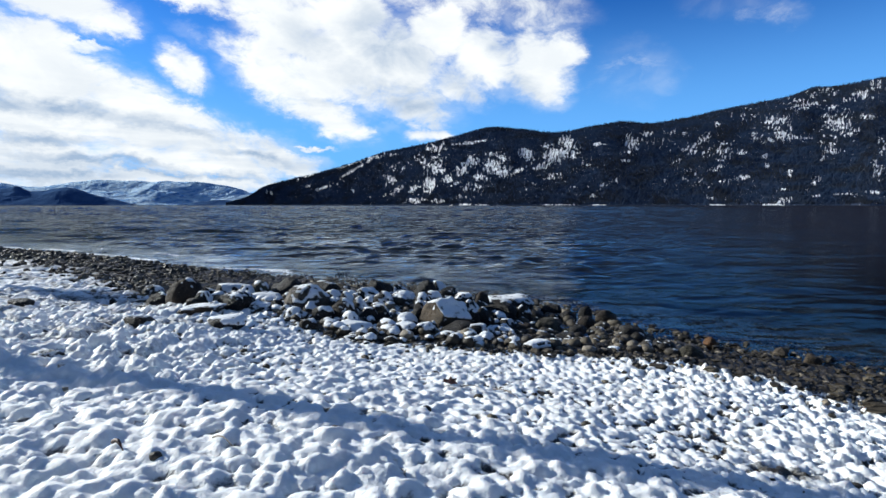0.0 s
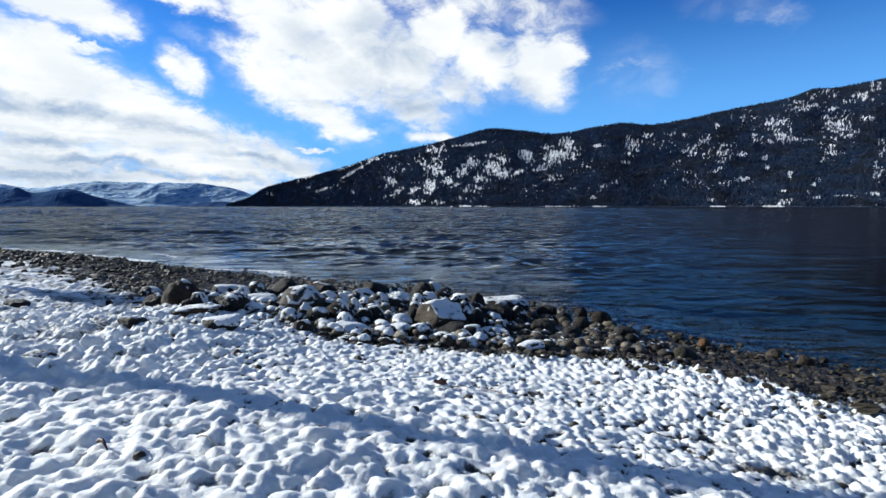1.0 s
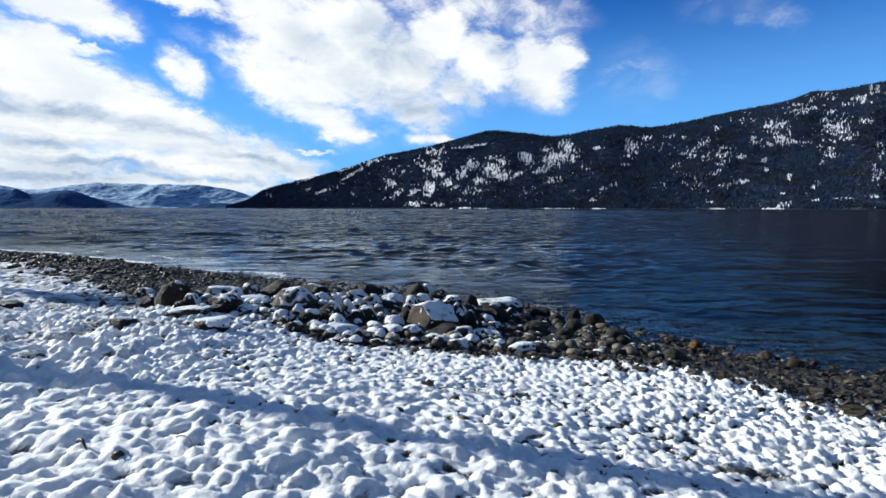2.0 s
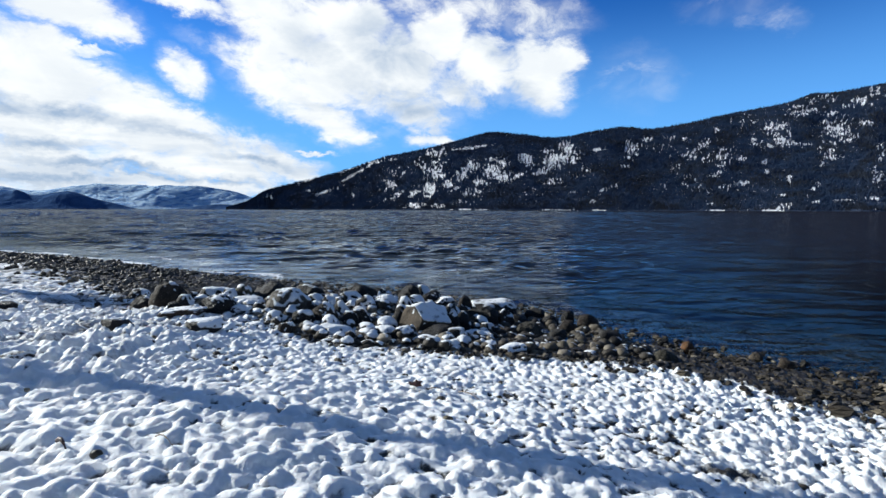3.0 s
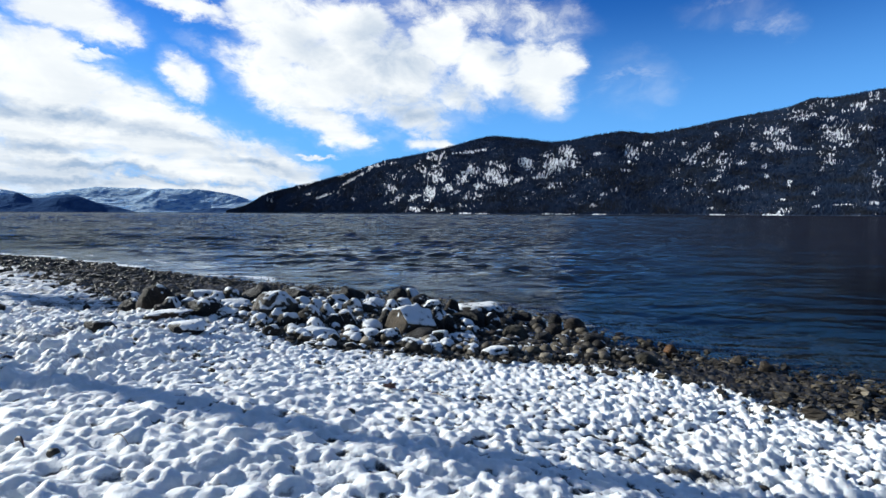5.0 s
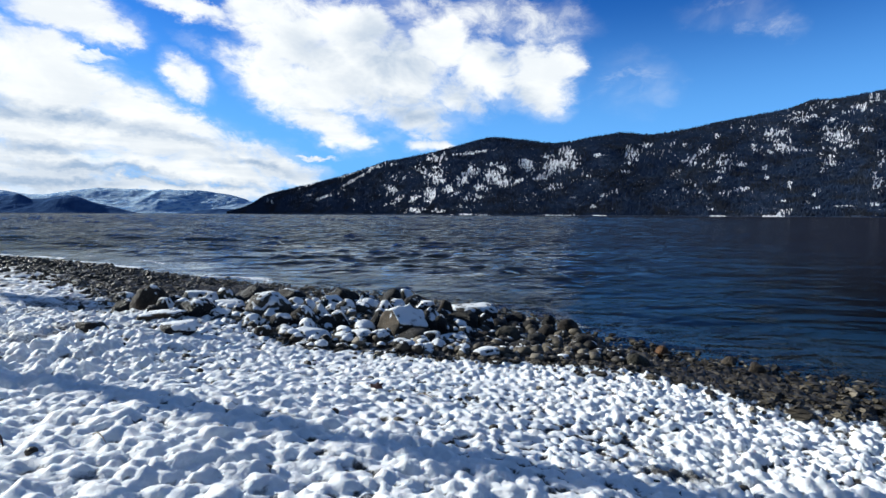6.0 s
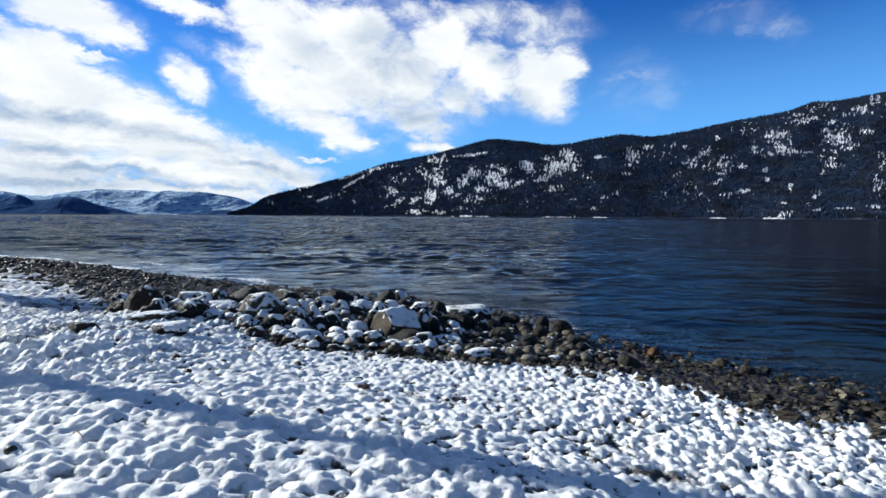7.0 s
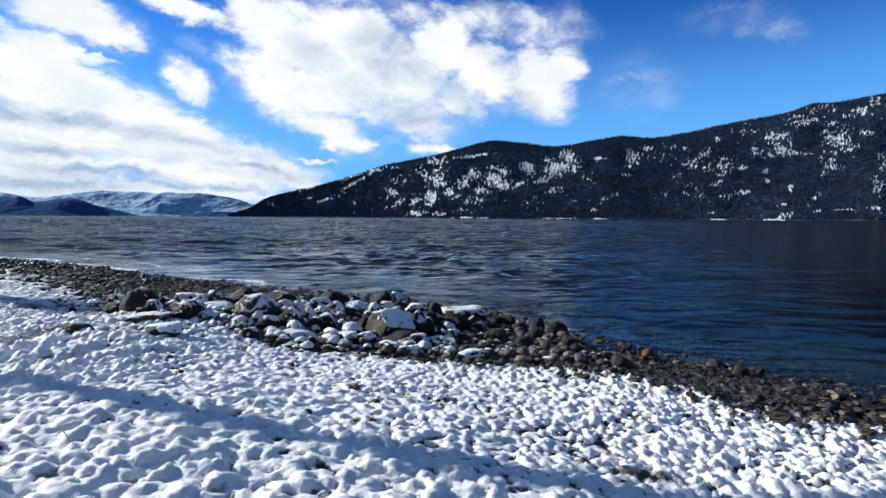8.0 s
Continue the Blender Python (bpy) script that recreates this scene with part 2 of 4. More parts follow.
gloss = g.node("ShaderNodeBsdfGlossy", {"Color": (0.86, 0.93, 0.96, 1), "Roughness": g.ramp(attribute(g, "sheen"), 0.0, 0.6, 0.05, 0.065), "Normal": bump})
fres = g.node("ShaderNodeFresnel", {"IOR": 1.333, "Normal": bump}).outputs[0]
# mirrored sky is scaled by hand, stronger to the left and close in
fres = g.math("MULTIPLY", fres, g.math("MULTIPLY_ADD", attribute(g, "sheen"), 1.1, 0.14))
deep = g.node("ShaderNodeMixShader", {0: fres, 1: depths.outputs[0], 2: gloss.outputs[0]})
shallow = g.node("ShaderNodeMixShader", {0: fres, 1: clear.outputs[0], 2: gloss.outputs[0]})
body = g.node("ShaderNodeMixShader", {0: attribute(g, "depth"), 1: shallow.outputs[0], 2: deep.outputs[0]})
foam_bits = g.ramp(g.math("ADD", attribute(g, "foam"), g.math("MULTIPLY", g.math("SUBTRACT", g.noise(p, 17.0, 5.0, 0.72), 0.5), 2.6)), 0.6, 0.95)
foam = g.node("ShaderNodeBsdfPrincipled", {"Base Color": (0.8, 0.83, 0.85, 1), "Roughness": 0.6})
all_in = g.node("ShaderNodeMixShader", {0: foam_bits, 1: body.outputs[0], 2: foam.outputs[0]})
g.node("ShaderNodeOutputMaterial", {0: all_in.outputs[0]})

HILL, g = material("snowy_hillside")
p = place(g)
lines = g.noise(p, 0.02, 6.0, 0.65)
speck = g.noise(g.node("ShaderNodeVectorMath", {0: p, 1: (1.0, 1.0, 0.3)}, operation="MULTIPLY").outputs["Vector"], 0.16, 4.0, 0.7)
bare = g.ramp(g.math("ADD", attribute(g, "wood"), g.math("MULTIPLY", g.math("SUBTRACT", speck, 0.5), 3.0)), 0.34, 0.60)
# forest floor colour carries blue distance haze, painted in
hazed_floor_c = g.mix(g.ramp(lines, 0.4, 0.6), (0.024, 0.042, 0.084, 1), (0.040, 0.054, 0.086, 1))
finish(g, g.mix(bare, (0.90, 0.91, 0.92, 1), hazed_floor_c), 0.9, speck, 6.0, Specular_IOR_Level=0.0)

HAZY_WOOD, g = material("hazy_woodland")
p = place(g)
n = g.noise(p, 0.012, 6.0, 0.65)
# blue base colours paint in the haze of the lake's far end
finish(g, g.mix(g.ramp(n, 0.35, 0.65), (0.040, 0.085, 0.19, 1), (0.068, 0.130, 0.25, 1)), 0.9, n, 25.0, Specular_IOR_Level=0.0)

HAZY_SNOW, g = material("hazy_snowfields")
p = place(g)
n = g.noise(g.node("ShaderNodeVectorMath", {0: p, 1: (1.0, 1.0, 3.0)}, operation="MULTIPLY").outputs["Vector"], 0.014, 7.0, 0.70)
# pale blue, not white: distance haze is mixed into both snow colours
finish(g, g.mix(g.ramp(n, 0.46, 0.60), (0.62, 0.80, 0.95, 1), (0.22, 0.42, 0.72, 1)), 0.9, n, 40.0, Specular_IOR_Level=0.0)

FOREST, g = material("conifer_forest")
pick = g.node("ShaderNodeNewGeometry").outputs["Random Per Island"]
# tree colours are blued to stand in for haze over the lake
hazed_tone = g.mix(pick, (0.015, 0.029, 0.066, 1), (0.026, 0.042, 0.076, 1))
hazed_tone = g.mix(g.ramp(g.noise(place(g), 0.008, 3.0), 0.38, 0.62, 0.0, 0.8), hazed_tone, (0.021, 0.022, 0.024, 1))
finish(g, hazed_tone, 0.95, Specular_IOR_Level=0.0)

BARK, g = material("grey_bark")
p = g.node("ShaderNodeTexCoord").outputs["Object"]
b1 = g.noise(g.node("ShaderNodeVectorMath", {0: p, 1: (6.0, 6.0, 1.0)}, operation="MULTIPLY").outputs["Vector"], 4.0, 6.0, 0.65)
finish(g, g.mix(g.ramp(b1, 0.35, 0.65), (0.05, 0.04, 0.03, 1), (0.16, 0.13, 0.10, 1)), 0.85, b1, 0.03)

DEAD, g = material("dead_leaf")
p = g.node("ShaderNodeTexCoord").outputs["Object"]
n = g.noise(p, 45.0, 4.0)
finish(g, g.mix(g.ramp(n, 0.35, 0.65), (0.100, 0.036, 0.024, 1), (0.045, 0.022, 0.016, 1)), 0.6, n, 0.004)

STRAW, g = material("dry_stalk")
p = g.node("ShaderNodeTexCoord").outputs["Object"]
n = g.noise(p, 60.0, 3.0)
finish(g, g.mix(n, (0.10, 0.07, 0.045, 1), (0.24, 0.18, 0.12, 1)), 0.8)


# ---------------------------------------------------------------- shared shapes
def mesh_of(name, verts, faces, mat, smooth=True, attributes=None):
    """A mesh from numpy arrays: verts (n, 3), faces (m, 3 or 4)."""
    me = bpy.data.meshes.new(name)
    verts, faces = np.asarray(verts, np.float32), np.asarray(faces, np.int32)
    m, k = faces.shape
    me.vertices.add(len(verts)), me.loops.add(m * k), me.polygons.add(m)
    me.vertices.foreach_set("co", verts.ravel())
    me.loops.foreach_set("vertex_index", faces.ravel())
    me.polygons.foreach_set("loop_start", np.arange(0, m * k, k, dtype=np.int32))
    me.polygons.foreach_set("use_smooth", np.full(m, smooth))
    for key, values in (attributes or {}).items():
        me.attributes.new(key, "FLOAT", "POINT").data.foreach_set("value", np.asarray(values, np.float32).ravel())
    me.update(calc_edges=True)
    me.materials.append(mat)
    return me


def sheet(rows, cols):
    i = (np.arange(rows - 1)[:, None] * cols + np.arange(cols - 1)[None, :]).ravel()
    return np.stack([i, i + 1, i + cols + 1, i + cols], 1)


def hashed(ix, iy, k):
    v = np.sin(ix * 127.1 + iy * 311.7 + k * 74.7) * 43758.5453
    return v - np.floor(v)


def value_noise(x, y, size, k=0):
    x, y = x / size, y / size
    ix, iy = np.floor(x), np.floor(y)
    fx, fy = x - ix, y - iy
    fx, fy = fx * fx * (3 - 2 * fx), fy * fy * (3 - 2 * fy)
    a, b = hashed(ix, iy, k), hashed(ix + 1, iy, k)
    c, d = hashed(ix, iy + 1, k), hashed(ix + 1, iy + 1, k)
    return (a + (b - a) * fx) * (1 - fy) + (c + (d - c) * fx) * fy


def fbm(x, y, size, k=0, octaves=4):
    total, gain = 0, 0.5
    for o in range(octaves):
        total = total + gain * value_noise(x + 17.3 * o, y - 9.1 * o, size / 2 ** o, k + o)
        gain *= 0.5
    return total / (1 - 0.5 ** octaves)


def stones_field(x, y, size, k, share=1.0):
    """Rounded stones of about that size, packed at random: height 0 to 1."""
    ix, iy = np.floor(x / size), np.floor(y / size)
    total = np.zeros_like(x)
    for dx in (-1, 0, 1):
        for dy in (-1, 0, 1):
            cx, cy = ix + dx, iy + dy
            px, py = (cx + 0.1 + 0.8 * hashed(cx, cy, k)) * size, (cy + 0.1 + 0.8 * hashed(cx, cy, k + 1)) * size
            turn, long = hashed(cx, cy, k + 2) * 3.14, 0.85 + 0.3 * hashed(cx, cy, k + 3)
            r = size * (0.48 + 0.45 * hashed(cx, cy, k + 4))
            ex, ey = x - px, y - py
            u, v = (ex * np.cos(turn) + ey * np.sin(turn)) / (r * long), (ey * np.cos(turn) - ex * np.sin(turn)) / (r / long)
            top = np.clip(1 - (u * u + v * v), 0, 1) ** 0.7 * (0.4 + 0.6 * hashed(cx, cy, k + 5))
            top = np.where(hashed(cx, cy, k + 6) < share, top, 0)
            total += top ** 3
    return total ** (1 / 3)


def step(v, lo, hi):
    t = np.clip((v - lo) / (hi - lo), 0, 1)
    return t * t * (3 - 2 * t)


SHORE_X = [-5000, -16.96, -13.9, -11.0, -8.4, -5.4, -3.9, -2.44, -0.64, 0.64, 1.38, 2.01, 2.33, 2.76, 3.29, 3.82, 5.3, 8.48, 14.84, 5000]
SHORE_Y = [3407, 18.3, 16.1, 14.7, 13.2, 11.15, 10.3, 9.54, 8.69, 7.95, 7.31, 6.68, 5.83, 5.19, 4.66, 4.19, 2.86, 0.21, -4.24, -3494]
BEACH_D = [-4000, -60, -12, -4, -1.5, 0, 0.6, 1.2, 2.0, 2.8, 3.5, 4.1, 4.7, 5.5, 6.5, 7.5, 10.5, 20, 60, 4000]
BEACH_Z = [-20, -12, -2, -0.53, -0.21, -0.09, -0.068, -0.022, 0.008, 0.065, 0.110, 0.205, 0.325, 0.45, 0.55, 0.68, 0.95, 1.4, 3, 30]
WATER_Z = -0.08


def inland(x, y):
    """About the distance from the waterline, positive on land."""
    return 0.8 * (np.interp(x, SHORE_X, SHORE_Y) - y)


def swelling(x, y, at_x, at_y, wide, high):
    return high * np.exp(-((x - at_x) ** 2 + (y - at_y) ** 2) / wide ** 2)


def beach(x, y):
    z = np.interp(inland(x, y), BEACH_D, BEACH_Z)
    z = z + swelling(x, y, -2.6, 5.5, 0.8, 0.145) + swelling(x, y, -1.7, 5.9, 0.8, 0.146) + swelling(x, y, -0.7, 6.2, 0.8, 0.143)
    z = z + swelling(x, y, 0.3, 6.0, 0.7, 0.10) + swelling(x, y, -2.1, 4.2, 0.8, 0.113) + swelling(x, y, -0.9, 4.9, 0.7, 0.025)
    return z + swelling(x, y, 1.2, 5.6, 0.7, -0.12) + swelling(x, y, -0.7, 1.8, 0.7, 0.08) + swelling(x, y, 1.6, 2.1, 0.7, -0.05)


def snow_line(x, y):
    edge = np.interp(x, [-20, -9, -7.2, -5.5, -4.2, -2.6, -0.6, -0.1, 0.35, 0.7, 1.1, 1.5, 1.8, 2.2, 2.5, 2.9, 3.3, 5], [1.5, 1.7, 1.9, 2.2, 2.6, 3.1, 3.4, 3.2, 3.0, 2.85, 2.55, 2.33, 2.12, 1.67, 1.4, 1.25, 1.05, 0.9])
    return edge + 0.35 * (fbm(x, y, 0.9, 31) - 0.5)


# ---------------------------------------------------------------- ground, one sheet
def growing(start, first, rate, end):
    out, d = [start], first
    sign = 1 if end > start else -1
    while sign * (end - out[-1]) > 0:
        out.append(out[-1] + sign * d)
        d *= rate
    return out[1:]


near_x = list(np.arange(-3.2, 4.0, 0.0135))
left = growing(-3.2, 0.0135, 1.005, -8); left += growing(left[-1], 0.04, 1.03, -14); left += growing(left[-1], 0.2, 1.13, -5000)
right = growing(near_x[-1], 0.0135, 1.02, 9); right += growing(right[-1], 0.13, 1.15, 5000)
gx = np.array(left[::-1] + near_x + right)
near_y = list(np.arange(1.2, 3.0, 0.0135))
ahead = growing(near_y[-1], 0.0135, 1.0125, 20); ahead += growing(ahead[-1], 0.22, 1.13, 4950)
back = growing(1.2, 0.016, 1.012, -3); back += growing(back[-1], 0.16, 1.15, -5000)
gy = np.array(back[::-1] + near_y + ahead)
X, Y = np.meshgrid(gx, gy)
d = inland(X, Y)
Z = beach(X, Y)
lumps = stones_field(X, Y, 0.056, 3)
small = stones_field(X, Y, 0.031, 13)
large = stones_field(X, Y, 0.115, 23, 0.5)
edge_w = np.interp(X, [-4.5, -2], [0.55, 0.14])
cover = step(d - snow_line(X, Y) + 0.8 * edge_w * (fbm(X, Y, 0.16, 45, 3) - 0.5), -edge_w, edge_w)
pile = np.exp(-((X + 1.3) / 1.75) ** 4 - ((Y - 5.35) / 0.75) ** 4)
cover = np.maximum(cover, 0.75 * pile * step(fbm(X, Y, 0.3, 41), 0.35, 0.6))
fade = step(np.hypot(X, Y), 60, 25) * step(Y, -4, -2)
rugged = 0.96 + 0.60 * step(X, -0.3, -2.4) * step(Y, 1.9, 3.0) + 0.6 * step(X, 0.9, 2.2)
Z = Z + fade * rugged * (0.029 * lumps + 0.016 * small + 0.030 * large * (0.4 + 0.6 * step(X, -0.5, -2.2) + 0.6 * step(d, 3.6, 5.6)) - 0.035 + 0.05 * (fbm(X, Y, 0.8, 51) - 0.5) * step(d, -1, 1) + 0.016 * (fbm(X, Y, 0.042, 55, 2) - 0.5))
pits = step(np.maximum(lumps, np.maximum(0.8 * large, 0.5 * small)), 0.48, 0.22)
patchy = step(fbm(X, Y, 0.35, 61, 3), 0.36, 0.56)
tuft = np.exp(-(((X - 1.53) / 0.2) ** 2 + ((Y - 2.16) / 0.085) ** 2))
valley = step(np.maximum(lumps, np.maximum(0.8 * large, 0.5 * small)), 0.58, 0.26)
# thin snow over stones; the nearer patches also paint in the lumps' self-shade
worn = np.maximum(step(X, -2.5, -5), 0.8 * step(X, -0.8, -2.4) * step(Y, 2.4, 3.2)) * step(fbm(X, Y, 0.24, 65, 3), 0.44, 0.66)
# grit in the gaps is deepened mid-beach to stand for shade between lumps
snow_at = cover * (1 - 0.5 * worn) * (1 - fade * (np.interp(d, [1.9, 2.9, 4.0, 4.7, 5.9], [0.44, 0.46, 0.52, 0.34, 0.12]) * valley + np.interp(d, [1.9, 4.0, 5.9], [0.55, 0.72, 0.52]) * pits * patchy)) * (1 - 0.9 * tuft)
ground = new("ground", mesh_of("ground", np.stack([X, Y, Z], -1).reshape(-1, 3), sheet(*X.shape), GROUND, attributes={"snow": snow_at}))
tagged(ground, "thin lumpy snow over a sloping shingle beach", "beach", kind="structure")

# ---------------------------------------------------------------- lake
ang = np.radians(np.concatenate([np.linspace(-100, -46, 30)[:-1], np.linspace(-46, 46, 275), np.linspace(46, 100, 30)[1:]]))
rad = np.array([2.2] + growing(2.2, 0.016, 1.0072, 700) + growing(700, 6, 1.10, 4900))
A, R = np.meshgrid(ang, rad)
X, Y = 0.3 + R * np.sin(A), R * np.cos(A)
depth = WATER_Z - beach(X, Y)
off = inland(X, Y)
calm = step(R, 900, 500)
lap = 0.25 * step(depth, 0.0, 0.05) + 0.75 * step(depth, 0.03, 0.5)
Z = np.zeros_like(X)
wave_rng = np.random.default_rng(12)
for k in range(46):
    long = 0.48 * 1.072 ** k                      # wavelength
    way_ = radians(wave_rng.normal(4, 25))
    phase = 2 * math.pi / long * (X * math.sin(way_) + Y * math.cos(way_)) + wave_rng.uniform(0, 6.28) + 0.9 * fbm(X, Y, 6 * long, 100 + k, 2)
    gust = 0.35 + 1.3 * step(fbm(X, Y, 5 * long, 140 + k, 2), 0.35, 0.7)
    crest = np.exp(1.1 * (np.sin(phase) - 1)) - 0.45
    Z += (0.020 if k < 26 else 0.027) * long ** 0.9 * gust * crest * step(R, 110 * long, 45 * long) * (1 if k < 26 else step(R, 8 * long, 22 * long))
lines = np.sin(off * 1.7 + 3.0 * fbm(X, Y, 4.0, 91))
lee = 0.04 + 0.96 * step(X / (Y + 2), 0.95, -0.15)      # quieter towards the right, by bearing, to fit the camera's view
Z = calm * lap * (Z * lee + 0.011 * np.maximum(lines, 0) ** 4 * step(off, -12, -2) * (0.25 + 0.75 * lee))
foam_at = step(np.abs(off + 0.28 + 1.1 * (fbm(X, Y, 1.6, 95) - 0.5)), 0.26, 0.0) * step(X, -1.6, -4.0) * step(fbm(X, Y, 1.4, 97, 3), 0.36, 0.54)
foam_at = np.maximum(foam_at, 0.9 * step(np.abs(off + 1.25 + 0.5 * (fbm(X, Y, 1.5, 99) - 0.5)), 0.16, 0.0) * step(X, -4, -6) * step(X, -14, -11) * step(fbm(X, Y, 1.1, 98, 3), 0.46, 0.62))
foam_at = np.maximum(foam_at, 0.8 * np.exp(-((X - 2.12) / 0.13) ** 2 - ((Y - 6.2) / 0.12) ** 2))
murk = 1 - np.exp(-np.maximum(depth, 0) * 0.55)
# reflection strength is painted by bearing and distance, fitted to the camera's view
lake = new("water", mesh_of("water", np.stack([X, Y, Z], -1).reshape(-1, 3), sheet(*X.shape), WATER, attributes={"sheen": lee * (0.72 + 0.28 * step(X / (Y + 2), -0.75, -0.35)) * (0.6 + 0.8 * (fbm(X, Y, 2.0, 191) - 0.5)) * (0.48 + 1.05 * step(R, 30, 8)), "lively": (0.03 + 0.97 * np.maximum(lee, 0.3 * step(R, 7, 25))) * (0.5 + 0.5 * lap), "depth": murk, "foam": foam_at}))
lake.location.z = WATER_Z
tagged(lake, "dark blue wind-rippled lake water lapping the shore", "lake", kind="structure")

# ---------------------------------------------------------------- hills across the lake
def smooth_line(points, n):
    pts = np.array(points, float)
    t = np.linspace(0, len(pts) - 1, n)
    i = np.clip(t.astype(int), 0, len(pts) - 2)
    f = (t - i)[:, None]
    p0, p1, p2, p3 = pts[np.maximum(i - 1, 0)], pts[i], pts[i + 1], pts[np.minimum(i + 2, len(pts) - 1)]
    return 0.5 * (2 * p1 + (p2 - p0) * f + (2 * p0 - 5 * p1 + 4 * p2 - p3) * f ** 2 + (3 * p1 - p0 - 3 * p2 + p3) * f ** 3)


def hillside(name, crest, foot, n, rows, rough, k, wood, cloth=None, jag=0.0):
    """A hill lofted from its shore over its crest and down behind; wood(x, y, z) is how wooded it is."""
    c, b = smooth_line(crest, n), smooth_line(foot, n)
    c[:, 2] += jag * (fbm(c[:, 0], c[:, 1], 260, k + 3, 4) - 0.5) * step(c[:, 2], 5, 60)
    s = np.concatenate([np.linspace(0, 1, rows), np.linspace(1, 2, 12)[1:]])[:, None]
    x = b[None, :, 0] + (c[None, :, 0] - b[None, :, 0]) * s
    y = b[None, :, 1] + (c[None, :, 1] - b[None, :, 1]) * s
    up = np.where(s < 1, 0.62 * s + 0.38 * np.sin(s * np.pi / 2) ** 2, (1 - ((s - 1) ** 1.5)))
    z = c[None, :, 2] * up - 3 * (s < 0.001)
    z = z + rough * c[None, :, 2] / c[:, 2].max() * np.sin(np.clip(s, 0, 1) * np.pi) * (fbm(x, y + z, 420, k, 5) - 0.5)
    w = wood(x, y, z)
    ob = new(name, mesh_of(name, np.stack([x, y, z], -1).reshape(-1, 3), sheet(*x.shape), cloth or HILL, attributes={"wood": w}))
    return ob, x[:rows], y[:rows], z[:rows]


CREST = [(-1486, 3461, 5), (-1326, 3451, 55), (-1226, 3504, 126), (-1021, 3475, 178), (-776, 3425, 232), (-581, 3399, 287), (-390, 3389, 349), (-160, 3304, 384), (57, 3270, 433), (298, 3333, 503), (485, 3233, 477), (687, 3095, 437), (910, 3100, 475), (1094, 3094, 501), (1213, 3006, 477), (1407, 2998, 505), (1618, 3026, 552), (1793, 3043, 588), (2083, 3081, 651), (2272, 3159, 715), (2383, 3124, 717), (2524, 3132, 742), (2700, 3147, 776), (3111, 3250, 854), (3507, 3157, 802)]
FOOT = [(x * np.interp(x, [-1500, 0, 2700], [3440, 2500, 1700]) / y, np.interp(x, [-1500, 0, 2700], [3440, 2500, 1700]), 0) for x, y, z in CREST]


CLEARINGS = []


def clearing(across, up, wide, high, lean, amount):
    """An opening in the forest where the snow shows, placed to fit the camera's view: its place and half size in metres
    on an upright plane 2500 m off, and its lean.
    """
    CLEARINGS.append((across, up, wide, high, radians(lean), amount))


clearing(-792, 131, 56, 8, 20, 0.50)
clearing(-624, 165, 70, 8, 25, 0.55)
clearing(-457, 207, 70, 11, 20, 0.60)
clearing(-435, 174, 79, 8, 30, 0.45)
clearing(-340, 235, 56, 11, 15, 0.50)
clearing(-256, 246, 22, 6, 10, 0.40)
clearing(-40, 277, 42, 20, 10, 0.42)
clearing(-54, 214, 56, 42, 0, 0.30)
clearing(-123, 230, 22, 22, 0, 0.30)
clearing(-26, 175, 42, 34, 0, 0.34)
clearing(-76, 108, 45, 39, 0, 0.46)
clearing(-137, 80, 39, 17, 40, 0.36)
clearing(-263, 119, 28, 22, 0, 0.38)
clearing(-235, 66, 39, 17, 20, 0.30)
clearing(-221, 180, 56, 34, 0, 0.15)
clearing(25, 125, 25, 22, 45, 0.46)
clearing(53, 103, 34, 8, 10, 0.30)
clearing(141, 209, 34, 28, 20, 0.42)
clearing(94, 178, 42, 28, 30, 0.28)
clearing(239, 182, 62, 39, 0, 0.42)
clearing(172, 137, 28, 22, 40, 0.30)
clearing(156, 82, 62, 28, 0, 0.20)
clearing(238, 248, 20, 11, 0, 0.35)
clearing(288, 240, 22, 14, -30, 0.40)
clearing(160, 308, 84, 6, 8, 0.50)
clearing(-137, 22, 53, 14, 0, 0.50)
clearing(-17, 17, 42, 14, 0, 0.28)
clearing(106, 3, 56, 6, 0, 0.40)
clearing(199, -2, 45, 4, 0, 0.50)
clearing(-570, 93, 70, 8, 20, 0.30)
clearing(-667, 98, 20, 11, 0, 0.26)
clearing(-860, 64, 25, 17, 0, 0.24)
clearing(-444, 71, 14, 8, 0, 0.30)
clearing(101, 37, 112, 22, 0, 0.10)
clearing(295, 162, 34, 28, 10, 0.38)
clearing(410, 243, 25, 34, 50, 0.50)
clearing(362, 165, 45, 11, 25, 0.38)
clearing(571, 254, 84, 37, 10, 0.40)
clearing(511, 199, 73, 17, 15, 0.46)
clearing(603, 315, 37, 22, 0, 0.38)
clearing(510, 287, 42, 14, 0, 0.36)
clearing(632, 257, 37, 17, 0, 0.36)
clearing(698, 205, 56, 22, 0, 0.20)
clearing(518, 147, 51, 17, 0, 0.22)
clearing(463, 85, 90, 28, 0, 0.13)
clearing(636, 86, 45, 17, 0, 0.14)
clearing(767, 299, 25, 8, 0, 0.40)
clearing(798, 101, 51, 17, 25, 0.18)
clearing(859, 120, 14, 14, 0, 0.30)
clearing(743, 45, 20, 11, 0, 0.34)
clearing(920, 300, 39, 45, 0, 0.42)
clearing(977, 344, 42, 11, 0, 0.44)
clearing(898, 217, 31, 11, 0, 0.25)
clearing(1047, 314, 45, 22, 0, 0.17)
clearing(1118, 350, 45, 17, 0, 0.12)
clearing(563, 2, 62, 4, 0, 0.50)
clearing(764, 0, 37, 4, 0, 0.60)
clearing(1194, 116, 70, 39, 0, 0.16)
